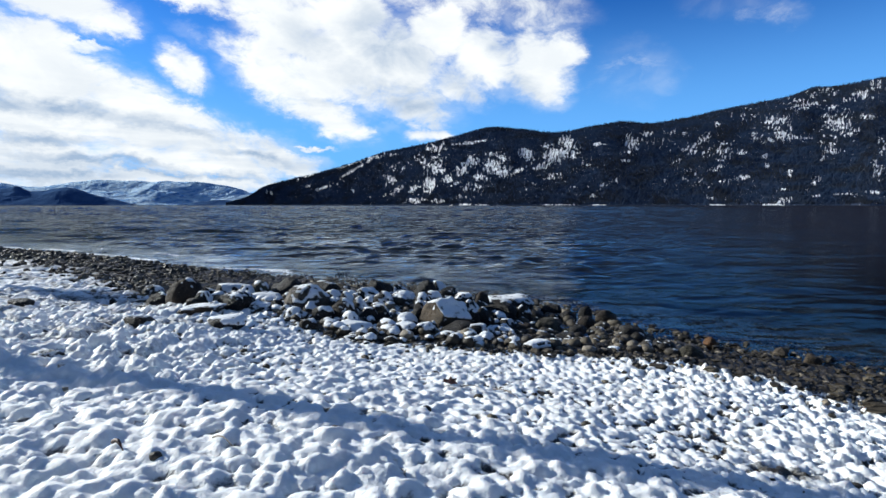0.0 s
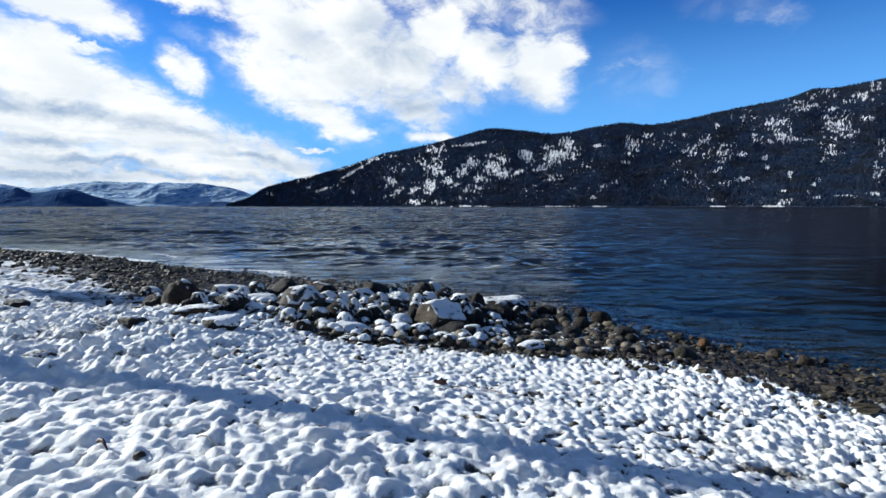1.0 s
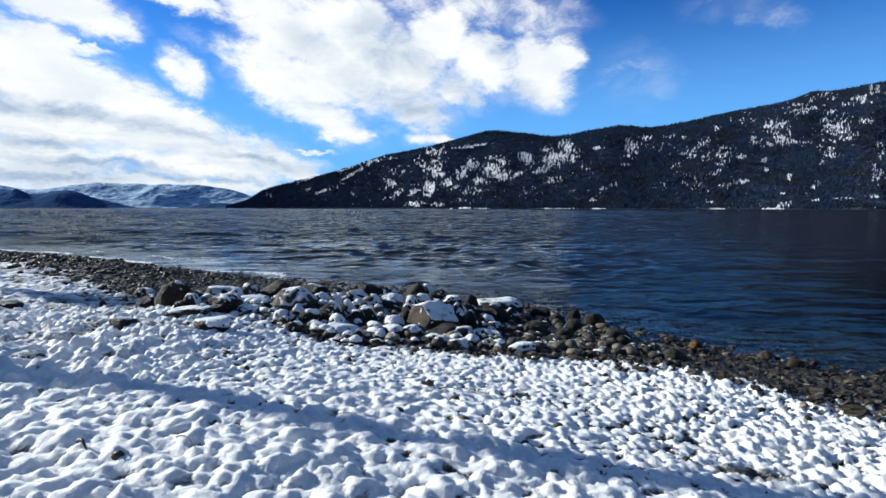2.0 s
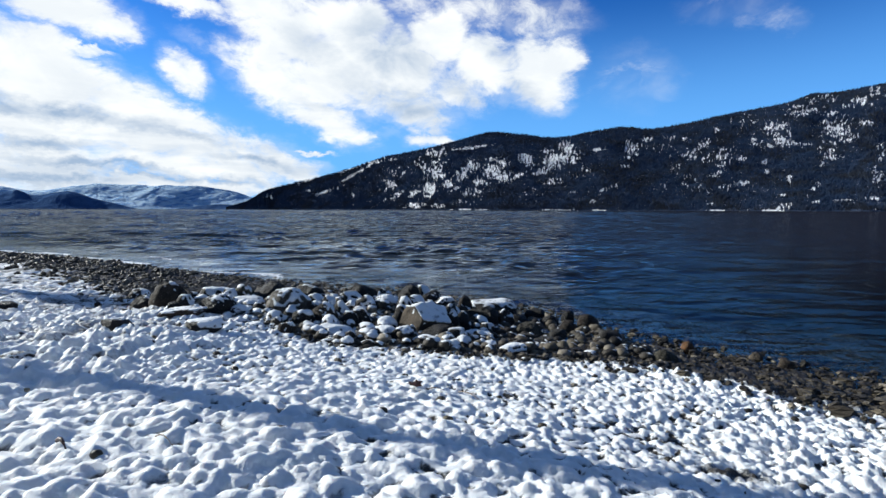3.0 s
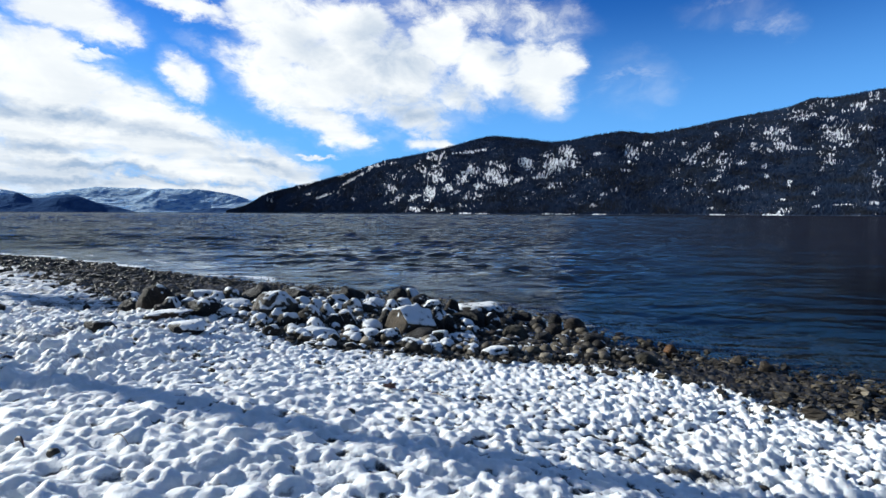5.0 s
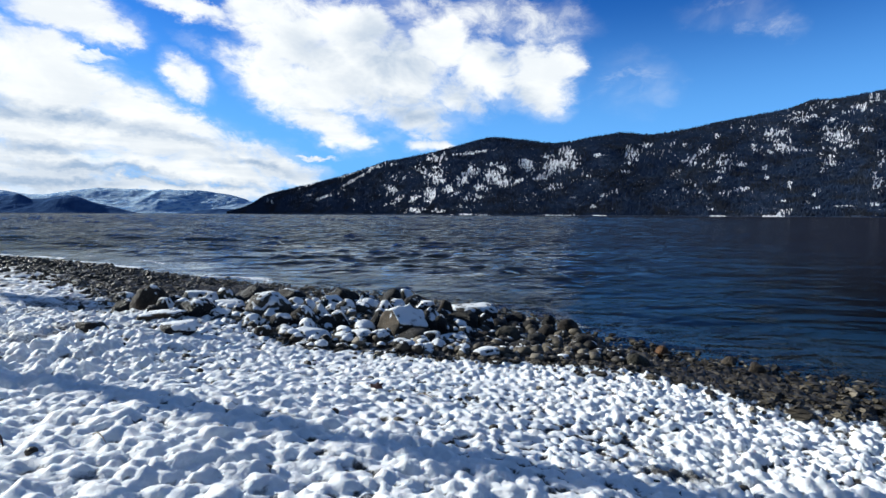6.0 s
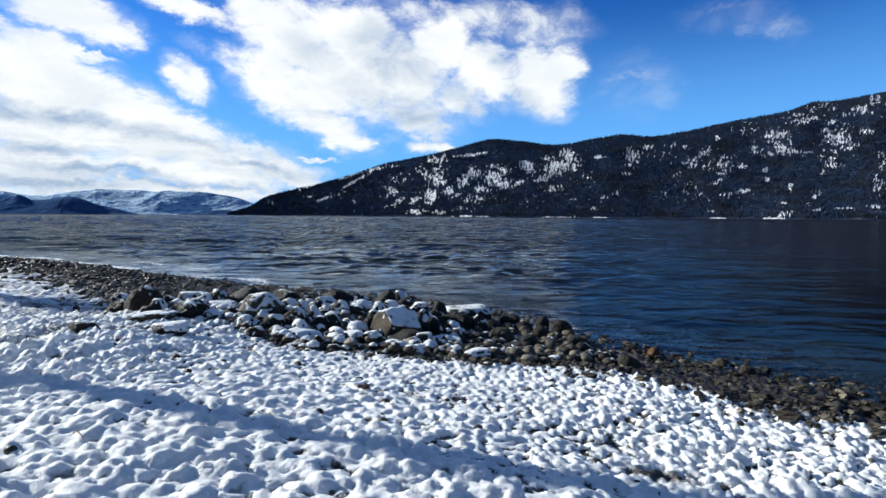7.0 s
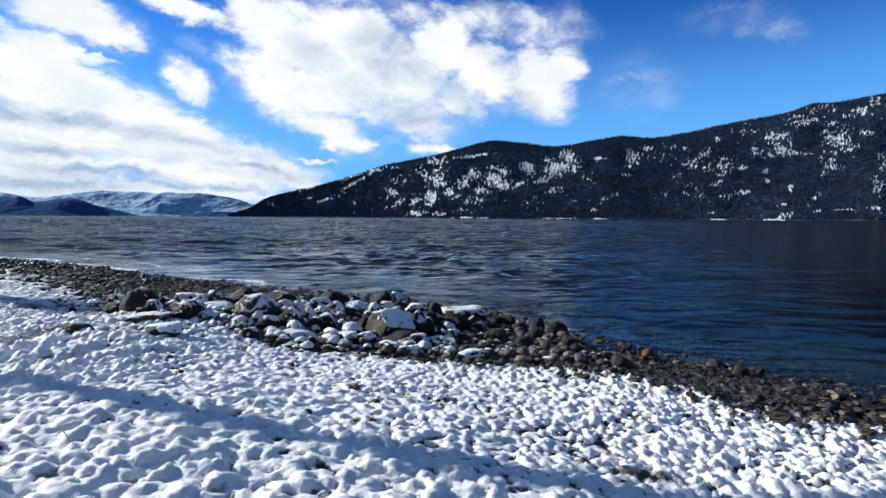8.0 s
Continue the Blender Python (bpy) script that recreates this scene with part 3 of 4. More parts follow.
clearing(1082, 115, 42, 28, 0, 0.14)
clearing(1220, 158, 22, 17, 0, 0.24)
clearing(1142, 215, 25, 14, 30, 0.24)
clearing(1215, 279, 56, 34, 0, 0.20)
clearing(1184, 361, 34, 22, 0, 0.17)
clearing(1337, 397, 14, 17, 0, 0.40)
clearing(1413, 443, 20, 11, 0, 0.26)
clearing(1479, 446, 56, 37, 0, 0.15)
clearing(1282, 328, 37, 17, 20, 0.24)
clearing(1379, 266, 51, 45, 20, 0.30)
clearing(1463, 260, 25, 14, 10, 0.55)
clearing(1283, 252, 34, 25, 0, 0.16)
clearing(1619, 406, 56, 28, 10, 0.32)
clearing(1666, 352, 45, 34, 0, 0.40)
clearing(1599, 316, 34, 14, 0, 0.28)
clearing(1751, 325, 56, 17, 0, 0.22)
clearing(1540, 338, 42, 22, 20, 0.22)
clearing(1759, 480, 67, 14, 8, 0.56)
clearing(1727, 507, 42, 14, 0, 0.34)
clearing(1783, 534, 28, 22, 30, 0.30)
clearing(1924, 405, 84, 53, 0, 0.32)
clearing(1892, 472, 56, 17, 0, 0.28)
clearing(2012, 364, 34, 34, 0, 0.28)
clearing(2063, 430, 45, 14, 0, 0.34)
clearing(1891, 298, 56, 25, 0, 0.28)
clearing(1907, 262, 42, 14, 0, 0.38)
clearing(1867, 232, 17, 11, 0, 0.34)
clearing(1948, 508, 31, 11, 20, 0.34)
clearing(2029, 530, 42, 34, 0, 0.30)
clearing(2095, 579, 37, 28, 0, 0.34)
clearing(1876, 548, 42, 22, 0, 0.24)
clearing(2152, 299, 28, 39, 0, 0.32)
clearing(2135, 175, 34, 45, 20, 0.36)
clearing(1589, 244, 20, 11, 30, 0.34)
clearing(1589, 189, 14, 14, 0, 0.36)
clearing(1705, 159, 17, 22, 0, 0.34)
clearing(1355, 186, 45, 11, 20, 0.24)
clearing(1483, 136, 37, 14, 0, 0.32)
clearing(1400, 117, 45, 20, 20, 0.22)
clearing(1681, 76, 20, 8, 0, 0.46)
clearing(1687, 20, 42, 14, 20, 0.38)
clearing(1629, 3, 37, 4, 0, 0.50)
clearing(1349, 2, 37, 4, 0, 0.50)
clearing(1320, 33, 20, 11, 0, 0.24)
clearing(1832, 118, 28, 22, 20, 0.24)
clearing(1793, 76, 25, 6, 0, 0.30)
clearing(1850, 49, 25, 11, 10, 0.34)
clearing(1976, 55, 62, 6, 0, 0.34)
clearing(2129, 64, 37, 8, 0, 0.44)


def wooded(x, y, z):
    """0: open snow, 1: closed forest."""
    # projected from the beach onto that upright plane
    across, up = 2500 * x / y, 2500 * z / y
    open_ = np.zeros_like(across)
    for at, height, wide, high, lean, amount in CLEARINGS:
        e, h = across - at, up - height
        p, q = (e * math.cos(lean) + h * math.sin(lean)) / wide, (h * math.cos(lean) - e * math.sin(lean)) / high
        open_ = np.maximum(open_, amount * np.exp(-(p * p + q * q) * 0.8))
    fleck = fbm(across + 25 * fbm(across, up, 120, 5, 2), up * 0.5, 6.5, 33, 2) - 0.5
    ledge = fbm(across * 0.45, up * 2.4 + 0.3 * across, 44, 77, 2) - 0.5
    broad = fbm(across, up, 110, 57, 3) - 0.5
    clear = np.maximum(open_ + 0.10 * broad * step(across, -900, -300), 0)
    shut = 0.62 - 1.75 * clear - (0.95 + 1.7 * clear) * fleck - (0.25 + 0.7 * clear) * ledge
    return step(shut, 0.0, 0.40)


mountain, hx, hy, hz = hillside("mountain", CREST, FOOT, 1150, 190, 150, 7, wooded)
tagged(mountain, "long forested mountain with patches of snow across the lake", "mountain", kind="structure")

rng = np.random.default_rng(5)


def scatter(verts, faces, places, scales, turns):
    """Copies of one small shape, joined: places (n, 3), scales (n, 3), turns about z."""
    c, s_ = np.cos(turns)[:, None], np.sin(turns)[:, None]
    v = verts[None] * scales[:, None, :]
    out = np.stack([v[..., 0] * c - v[..., 1] * s_, v[..., 0] * s_ + v[..., 1] * c, v[..., 2]], -1) + places[:, None, :]
    f = faces[None] + (np.arange(len(places)) * len(verts))[:, None, None]
    return out.reshape(-1, 3), f.reshape(-1, faces.shape[1])


def conifer_shape():
    verts, faces = [], []
    for base, tip, r in ((0.0, 0.62, 0.5), (0.32, 1.0, 0.34)):
        k = len(verts)
        verts += [(r * math.cos(a * 1.2566 + base), r * math.sin(a * 1.2566 + base), base + 0.05 * (a % 2)) for a in range(5)] + [(0, 0, tip)]
        faces += [(k + a, k + (a + 1) % 5, k + 5) for a in range(5)]
    return np.array(verts), np.array(faces)


def forest(name, hx, hy, hz, wood, count, tall, label):
    i, j = rng.integers(0, hx.shape[0] - 1, count), rng.integers(0, hx.shape[1] - 1, count)
    a, b = rng.random(count), rng.random(count)

    def at(f):
        return (f[i, j] * (1 - a) + f[i + 1, j] * a) * (1 - b) + (f[i, j + 1] * (1 - a) + f[i + 1, j + 1] * a) * b
    x, y, z = (at(f) for f in (hx, hy, hz))
    keep = (wood(x, y, z) > -0.40 + 1.3 * rng.random(count)) & (z > 2)
    x, y, z = x[keep], y[keep], z[keep]
    n = len(x)
    h = tall * (0.6 + 0.7 * rng.random(n))
    v, f = conifer_shape()
    wide = h * (0.36 + 0.14 * rng.random(n))
    v, f = scatter(v, f, np.stack([x, y, z - 1], 1), np.stack([wide, wide, h], 1), rng.random(n) * 6.28)
    return tagged(new(name, mesh_of(name, v, f, FOREST, smooth=False)), label, "forest", kind="stuff")


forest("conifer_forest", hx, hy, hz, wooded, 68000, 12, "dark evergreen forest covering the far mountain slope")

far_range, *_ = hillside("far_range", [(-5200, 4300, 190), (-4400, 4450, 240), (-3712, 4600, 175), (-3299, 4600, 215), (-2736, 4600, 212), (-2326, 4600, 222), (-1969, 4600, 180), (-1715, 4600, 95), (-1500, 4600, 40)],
                         [(-4600, 3900, 0), (-3400, 4200, 0), (-2400, 4250, 0), (-1500, 4300, 0)], 260, 60, 150, 21, lambda x, y, z: 0.32 + 0.0 * x, HAZY_SNOW, 55)
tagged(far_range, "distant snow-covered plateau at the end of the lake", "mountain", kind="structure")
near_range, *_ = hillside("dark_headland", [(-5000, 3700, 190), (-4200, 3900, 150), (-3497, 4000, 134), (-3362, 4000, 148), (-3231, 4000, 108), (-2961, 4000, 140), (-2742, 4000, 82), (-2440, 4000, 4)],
                             [(-4300, 3400, 0), (-3400, 3700, 0), (-2900, 3800, 0), (-2430, 3900, 0)], 200, 40, 110, 27, lambda x, y, z: 1.0 + 0.0 * x, HAZY_WOOD, 28)
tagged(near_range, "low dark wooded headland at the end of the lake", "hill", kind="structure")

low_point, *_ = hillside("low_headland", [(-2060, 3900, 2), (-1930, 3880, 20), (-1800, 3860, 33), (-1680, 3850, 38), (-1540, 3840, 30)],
                         [(-2050, 3850, 0), (-1920, 3800, 0), (-1800, 3780, 0), (-1670, 3770, 0), (-1540, 3760, 0)], 80, 20, 30, 29, lambda x, y, z: 1.0 + 0.0 * x, HAZY_WOOD)
tagged(low_point, "low wooded point, tinted with blue haze, below the distant plateau", "hill", kind="structure")

# ---------------------------------------------------------------- rocks
def ball(level):
    bm = bmesh.new()
    bmesh.ops.create_icosphere(bm, subdivisions=level, radius=1.0)
    v, f = np.array([q.co[:] for q in bm.verts]), np.array([[q.index for q in face.verts] for face in bm.faces])
    bm.free()
    return v, f


BALL = {k: ball(k) for k in (1, 2, 3, 4)}


def rock_shape(level, w, dep, h, seed, form="round", cuts=()):
    """A weathered stone: a ball with worn or broken flats and fine unevenness, its foot at z = 0."""
    r = random.Random(seed)
    v, f = BALL[level]
    v = v.copy()
    number, deep, near, far_ = {"round": (8, 0.5, 0.66, 0.92), "block": (13, 0.82, 0.50, 0.82), "flat": (8, 0.8, 0.5, 0.8), "big": (0, 1.0, 0, 0)}[form]
    planes = list(cuts) + [(r.gauss(0, 1), r.gauss(0, 1), r.gauss(0, 0.8), r.uniform(near, far_)) for _ in range(number)]
    if form == "flat":
        planes.append((r.gauss(0, 0.12), r.gauss(0, 0.12), 1, 0.55))
    for *n, far in planes:
        n = np.array(n) / np.linalg.norm(n)
        v -= deep * np.maximum(v @ n - far, 0)[:, None] * n
    shift = Vector((seed * 3.7 % 50, seed * 1.3 % 50, 0))
    soft_ = 0.12 if form == "round" else 0.09
    bumps = np.array([noise.noise(Vector(q) * 1.7 + shift) * soft_ + noise.noise(Vector(q) * 4.5 + shift) * 0.07 + noise.noise(Vector(q) * 11 + shift) * 0.05 for q in v])
    v *= (1 + bumps)[:, None]
    v -= (v.max(axis=0) + v.min(axis=0)) / 2
    v /= np.abs(v).max(axis=0)
    t = 0.0 if cuts else r.uniform(-0.5, 0.5)
    v = np.stack([v[:, 0] * math.cos(t) - v[:, 1] * math.sin(t), v[:, 0] * math.sin(t) + v[:, 1] * math.cos(t), v[:, 2]], 1)
    v /= np.abs(v).max(axis=0)
    v[:, :2] *= 1 - 0.12 * np.clip(v[:, 2:], 0, 1) ** 1.4
    return v * np.array([w / 2, dep / 2, h / 2]) + np.array([0, 0, h / 2]), f


def normals(v, f):
    n = np.zeros_like(v)
    fn = np.cross(v[f[:, 1]] - v[f[:, 0]], v[f[:, 2]] - v[f[:, 0]])
    for k in range(3):
        np.add.at(n, f[:, k], fn)
    return n / np.maximum(np.linalg.norm(n, axis=1, keepdims=True), 1e-9)


def snow_shape(v, f, amount, thick, seed, whole=True):
    n = normals(v, f)
    edge = np.array([noise.noise(Vector(q) * 11 + Vector((seed, 0, 0))) + 1.1 * noise.noise(Vector(q) * 30 + Vector((seed, 0, 0))) for q in v])
    w = step(n @ np.array([0.36, -0.04, 0.93]) + 0.6 * edge, 0.94 - 0.82 * amount, 1.20 - 0.82 * amount)
    out = v + n * (thick * 0.6 * w - 0.004)[:, None] + np.array([0, 0, 1.0]) * (thick * 0.6 * w)[:, None]
    keep = f[(w[f] > 0.02).any(axis=1)]
    if whole and len(keep):                    # only the largest patch stays
        mark = np.arange(len(v))
        for _ in range(200):
            low_ = mark[keep].min(axis=1)
            was = mark.copy()
            for c in range(3):
                np.minimum.at(mark, keep[:, c], low_)
            if (mark == was).all():
                break
        names, counts = np.unique(mark[keep[:, 0]], return_counts=True)
        keep = keep[mark[keep[:, 0]] == names[counts.argmax()]]
    used = np.unique(keep)
    index = np.full(len(v), -1)
    index[used] = np.arange(len(used))
    return out[used], index[keep], w[used]


WORDS = {"brown": "brown", "dark": "dark", "grey": "grey", "olive": "olive-green", "ochre": "ochre-brown", "tan": "pale tan", "slab": "slate-grey", "dun": "dun-brown", "moss": "greenish-brown", "rust": "rust-red"}
FORMS = {"round": "rounded", "block": "angular", "flat": "flat", "big": "large broken"}
rock_count = 0


def rock(x, y, top, w, dep, kind, snow, form="round", cuts=()):
    """One half-sunken boulder: where it stands, the height of its top, its width and depth, stone, share of snow and form."""
    global rock_count
    rock_count += 1
    seed = rock_count * 13 + 5
    soil = float(beach(np.array(x), np.array(y)))
    foot = soil - 0.75 * max(top - soil, 0.05)
    v, f = rock_shape(4 if w > 0.24 else 3, 1.14 * w, 1.14 * dep, top - foot, seed, form, cuts)
    ob = new("rock", mesh_of("rock", v, f, ROCK[kind]))
    ob.location = (x, y, foot)
    dressed = "bare and wet" if snow < 0.08 else "with a little snow on it" if snow < 0.3 else "with a snow cap" if snow < 0.65 else "almost covered with snow"
    tagged(ob, f"{FORMS[form]} {WORDS[kind]} shore boulder {dressed}", "rock", "rocks piled on the shore")
    if snow > 0.08:
        sv, sf, sw = snow_shape(v, f, snow, min(0.010, 0.05 * w), seed)
        if len(sf):
            cap = new("snow_cap", mesh_of("snow_cap", sv, sf, CAP, attributes={"cover": sw}))
            cap.parent = ob
            tagged(cap, "white snow cap")
    return ob


rock(-2.92, 5.64, 0.511, 0.37, 0.29, "brown", 0.12, "round")
rock(-4.11, 7.07, 0.198, 0.29, 0.23, "grey", 0.55, "round")
rock(-3.32, 5.82, 0.308, 0.29, 0.23, "dark", 0.15, "round")
rock(-2.51, 5.21, 0.435, 0.18, 0.14, "grey", 0.70, "round")
rock(-2.58, 5.13, 0.371, 0.12, 0.09, "dark", 0.20, "flat")
rock(-2.88, 6.04, 0.333, 0.19, 0.14, "dark", 0.25, "flat")
rock(-2.19, 5.24, 0.430, 0.35, 0.28, "dark", 0.30, "round")
rock(-2.39, 4.94, 0.342, 0.39, 0.29, "brown", 0.45, "flat")
rock(-2.32, 5.02, 0.359, 0.16, 0.13, "grey", 0.85, "round")
rock(-1.84, 4.22, 0.392, 0.32, 0.24, "dark", 0.60, "flat")
rock(-2.13, 5.80, 0.454, 0.22, 0.17, "olive", 0.30, "round")
rock(-2.58, 6.15, 0.370, 0.46, 0.34, "grey", 0.80, "flat")
rock(-2.25, 5.70, 0.421, 0.19, 0.15, "grey", 0.90, "round")
rock(-1.85, 5.89, 0.484, 0.39, 0.31, "dark", 0.04, "block")
rock(-1.50, 5.44, 0.471, 0.49, 0.40, "dun", 0.50, "round")
rock(-1.94, 5.26, 0.311, 0.26, 0.21, "grey", 0.85, "round")
rock(-1.98, 5.58, 0.347, 0.35, 0.26, "grey", 0.85, "flat")
rock(-1.77, 5.28, 0.354, 0.13, 0.11, "dark", 0.20, "block")
rock(-1.51, 5.03, 0.299, 0.21, 0.17, "grey", 0.85, "round")
rock(-1.60, 4.78, 0.235, 0.15, 0.11, "grey", 0.70, "flat")
rock(-1.26, 4.64, 0.265, 0.16, 0.12, "brown", 0.40, "flat")
rock(-1.48, 6.18, 0.390, 0.38, 0.28, "dark", 0.12, "flat")
rock(-1.28, 6.36, 0.299, 0.24, 0.20, "dark", 0.10, "block")
rock(-1.27, 5.75, 0.359, 0.21, 0.17, "grey", 0.80, "round")
rock(-1.09, 5.64, 0.356, 0.17, 0.13, "grey", 0.70, "round")
rock(-1.04, 5.17, 0.363, 0.30, 0.24, "brown", 0.38, "round")
rock(-1.22, 5.05, 0.311, 0.20, 0.16, "grey", 0.60, "block")
rock(-1.39, 5.18, 0.323, 0.14, 0.11, "grey", 0.80, "round")
rock(-0.78, 5.16, 0.265, 0.23, 0.19, "dark", 0.25, "block")
rock(-0.67, 5.25, 0.285, 0.23, 0.18, "grey", 0.60, "block")
rock(-0.86, 4.82, 0.203, 0.32, 0.24, "grey", 0.85, "flat")
rock(-0.93, 4.94, 0.278, 0.17, 0.14, "grey", 0.90, "round")
rock(-1.07, 4.76, 0.235, 0.17, 0.13, "grey", 0.75, "round")
rock(-0.91, 5.49, 0.324, 0.18, 0.15, "grey", 0.80, "block")
rock(-0.90, 5.99, 0.341, 0.29, 0.23, "dark", 0.45, "block")
rock(-0.82, 6.29, 0.402, 0.36, 0.29, "dark", 0.03, "block")
rock(-0.69, 5.80, 0.329, 0.22, 0.18, "grey", 0.80, "round")
rock(-0.49, 6.07, 0.290, 0.28, 0.23, "grey", 0.75, "round")
rock(-0.57, 6.68, 0.274, 0.33, 0.27, "dark", 0.12, "block")
rock(-0.21, 6.52, 0.356, 0.31, 0.25, "dark", 0.05, "block")
rock(-0.07, 6.81, 0.303, 0.26, 0.21, "grey", 0.80, "block")
rock(0.08, 6.37, 0.284, 0.28, 0.22, "dark", 0.10, "block")
rock(-0.24, 5.84, 0.307, 0.19, 0.15, "grey", 0.70, "round")
rock(-0.11, 6.04, 0.289, 0.18, 0.14, "grey", 0.75, "block")
rock(-0.25, 5.53, 0.276, 0.14, 0.11, "grey", 0.70, "round")
rock(0.02, 5.20, 0.358, 0.53, 0.42, "ochre", 0.62, "big", 
     [(-0.72, -0.62, 0.20, 0.42), (0.40, -0.42, 0.80, 0.40), (-0.30, 0.1, 0.95, 0.62), (0.35, -0.9, -0.2, 0.50), (0.95, 0.1, 0.1, 0.78), (0.1, 0.95, 0.2, 0.7), (-0.9, 0.4, 0.2, 0.75)])
# added dark stone, standing in for the shade under the large broken boulder
rock(0.13, 4.92, 0.185, 0.42, 0.34, "dark", 0.03, "block")
rock(-0.18, 4.84, 0.198, 0.26, 0.21, "dark", 0.40, "block")
rock(0.02, 4.70, 0.131, 0.20, 0.15, "dark", 0.45, "flat")
rock(-0.52, 4.72, 0.184, 0.21, 0.17, "dark", 0.50, "block")
rock(-0.39, 5.15, 0.218, 0.23, 0.18, "grey", 0.85, "round")
rock(-0.27, 5.28, 0.283, 0.14, 0.12, "dark", 0.20, "block")
rock(-0.55, 4.95, 0.187, 0.21, 0.16, "grey", 0.70, "flat")
rock(-0.37, 4.85, 0.179, 0.22, 0.17, "grey", 0.80, "flat")
rock(-0.80, 4.46, 0.160, 0.19, 0.15, "dark", 0.50, "flat")
rock(0.21, 5.94, 0.286, 0.27, 0.22, "grey", 0.75, "block")
rock(0.29, 5.66, 0.260, 0.24, 0.20, "grey", 0.55, "block")
rock(0.34, 4.85, 0.169, 0.22, 0.18, "grey", 0.40, "block")
rock(0.42, 5.34, 0.236, 0.15, 0.12, "grey", 0.50, "block")
rock(0.32, 5.23, 0.242, 0.14, 0.11, "dark", 0.30, "block")
rock(0.48, 6.14, 0.269, 0.17, 0.13, "brown", 0.00, "block")
rock(0.82, 6.45, 0.159, 0.65, 0.49, "dark", 0.42, "flat")
rock(0.67, 5.94, 0.180, 0.38, 0.30, "dark", 0.02, "block")
rock(0.95, 6.01, 0.123, 0.25, 0.20, "brown", 0.10, "round")
rock(0.65, 5.69, 0.116, 0.17, 0.14, "grey", 0.60, "block")
rock(0.69, 5.44, 0.090, 0.18, 0.14, "grey", 0.50, "flat")
rock(0.56, 5.07, 0.084, 0.31, 0.25, "dark", 0.55, "block")
rock(0.89, 5.45, 0.036, 0.20, 0.16, "brown", 0.00, "block")
rock(0.83, 4.41, 0.125, 0.25, 0.19, "slab", 0.85, "flat")
rock(1.21, 5.67, 0.041, 0.29, 0.22, "moss", 0.00, "flat")
rock(1.15, 5.26, 0.017, 0.25, 0.19, "slab", 0.00, "flat")
rock(1.55, 6.15, 0.026, 0.20, 0.16, "dark", 0.00, "round")
rock(1.41, 6.46, 0.045, 0.25, 0.20, "dark", 0.00, "block")
rock(1.71, 5.88, 0.027, 0.23, 0.18, "brown", 0.00, "round")
rock(1.82, 6.34, 0.048, 0.17, 0.14, "dark", 0.00, "round")
rock(2.01, 6.11, 0.047, 0.24, 0.19, "brown", 0.00, "round")
rock(1.29, 5.14, 0.004, 0.23, 0.17, "slab", 0.00, "flat")
rock(1.60, 4.97, 0.025, 0.17, 0.13, "moss", 0.00, "block")
rock(1.93, 5.03, 0.108, 0.22, 0.17, "slab", 0.00, "flat")
rock(1.75, 4.87, 0.057, 0.10, 0.08, "ochre", 0.00, "block")
rock(2.21, 4.40, 0.088, 0.20, 0.16, "moss", 0.00, "round")
rock(2.67, 4.93, 0.018, 0.11, 0.09, "rust", 0.00, "round")
rock(3.20, 4.68, -0.012, 0.15, 0.12, "tan", 0.00, "block")
rock(2.91, 4.77, -0.054, 0.09, 0.07, "tan", 0.00, "block")
rock(2.06, 4.68, 0.010, 0.14, 0.10, "slab", 0.00, "flat")
rock(2.56, 5.23, -0.030, 0.13, 0.10, "slab", 0.00, "flat")
rock(3.28, 4.36, 0.018, 0.14, 0.10, "ochre", 0.00, "flat")
rock(2.00, 4.48, -0.012, 0.14, 0.11, "tan", 0.00, "flat")
rock(1.57, 4.53, 0.030, 0.11, 0.09, "slab", 0.75, "flat")
rock(1.50, 5.49, 0.001, 0.19, 0.14, "slab", 0.00, "flat")
rock(1.14, 6.15, 0.032, 0.21, 0.17, "dark", 0.00, "block")
rock(0.91, 4.93, 0.049, 0.14, 0.11, "brown", 0.00, "flat")
rock(4.48, 4.90, -0.149, 0.16, 0.12, "ochre", 0.00, "flat")
rock(-2.47, 4.02, 0.438, 0.26, 0.19, "dark", 0.10, "flat")
rock(-4.60, 5.41, 0.313, 0.28, 0.23, "dark", 0.05, "flat")
rock(-2.39, 2.95, 0.454, 0.20, 0.17, "dark", 0.20, "flat")

# small stones wedged between the boulders or poking out of the snow, and the snow on them
sv, sf, cv, cf, cw, nv, nc = [], [], [], [], [], 0, 0
for k in range(1500):
    out_in_snow = k >= 1100
    x, y = (rng.uniform(-2.6, 3.6), rng.uniform(1.5, 4.4)) if out_in_snow else (rng.uniform(-3.7, 2.2), rng.uniform(4.35, 7.2))
    dd = float(inland(np.array(x), np.array(y)))
    line = float(snow_line(np.array(x), np.array(y)))
    if out_in_snow and (dd < line or rng.random() > 0.22 + 0.5 * (dd < line + 0.4)):
        continue
    if not out_in_snow and not 0.6 < dd < line + 0.05:
        continue
    w = rng.uniform(0.025, 0.065) if out_in_snow else rng.uniform(0.06, 0.16)
    v, f = rock_shape(2, w, w * rng.uniform(0.7, 1), w * rng.uniform(0.5, 0.8), 900 + k, "block" if k % 2 else "round")
    v = v + np.array([x, y, float(beach(np.array(x), np.array(y))) - (0.45 * w if out_in_snow else 0.02)])
    sv.append(v); sf.append(f + nv); nv += len(v)
    if out_in_snow:
        continue
    a, b, c = snow_shape(v, f, rng.uniform(0.3, 1.0) * step(dd, 1.4, 2.2) * step(x, 0.9, 0.4), 0.007, k, False)
    if len(b):
        cv.append(a); cf.append(b + nc); cw.append(c); nc += len(a)
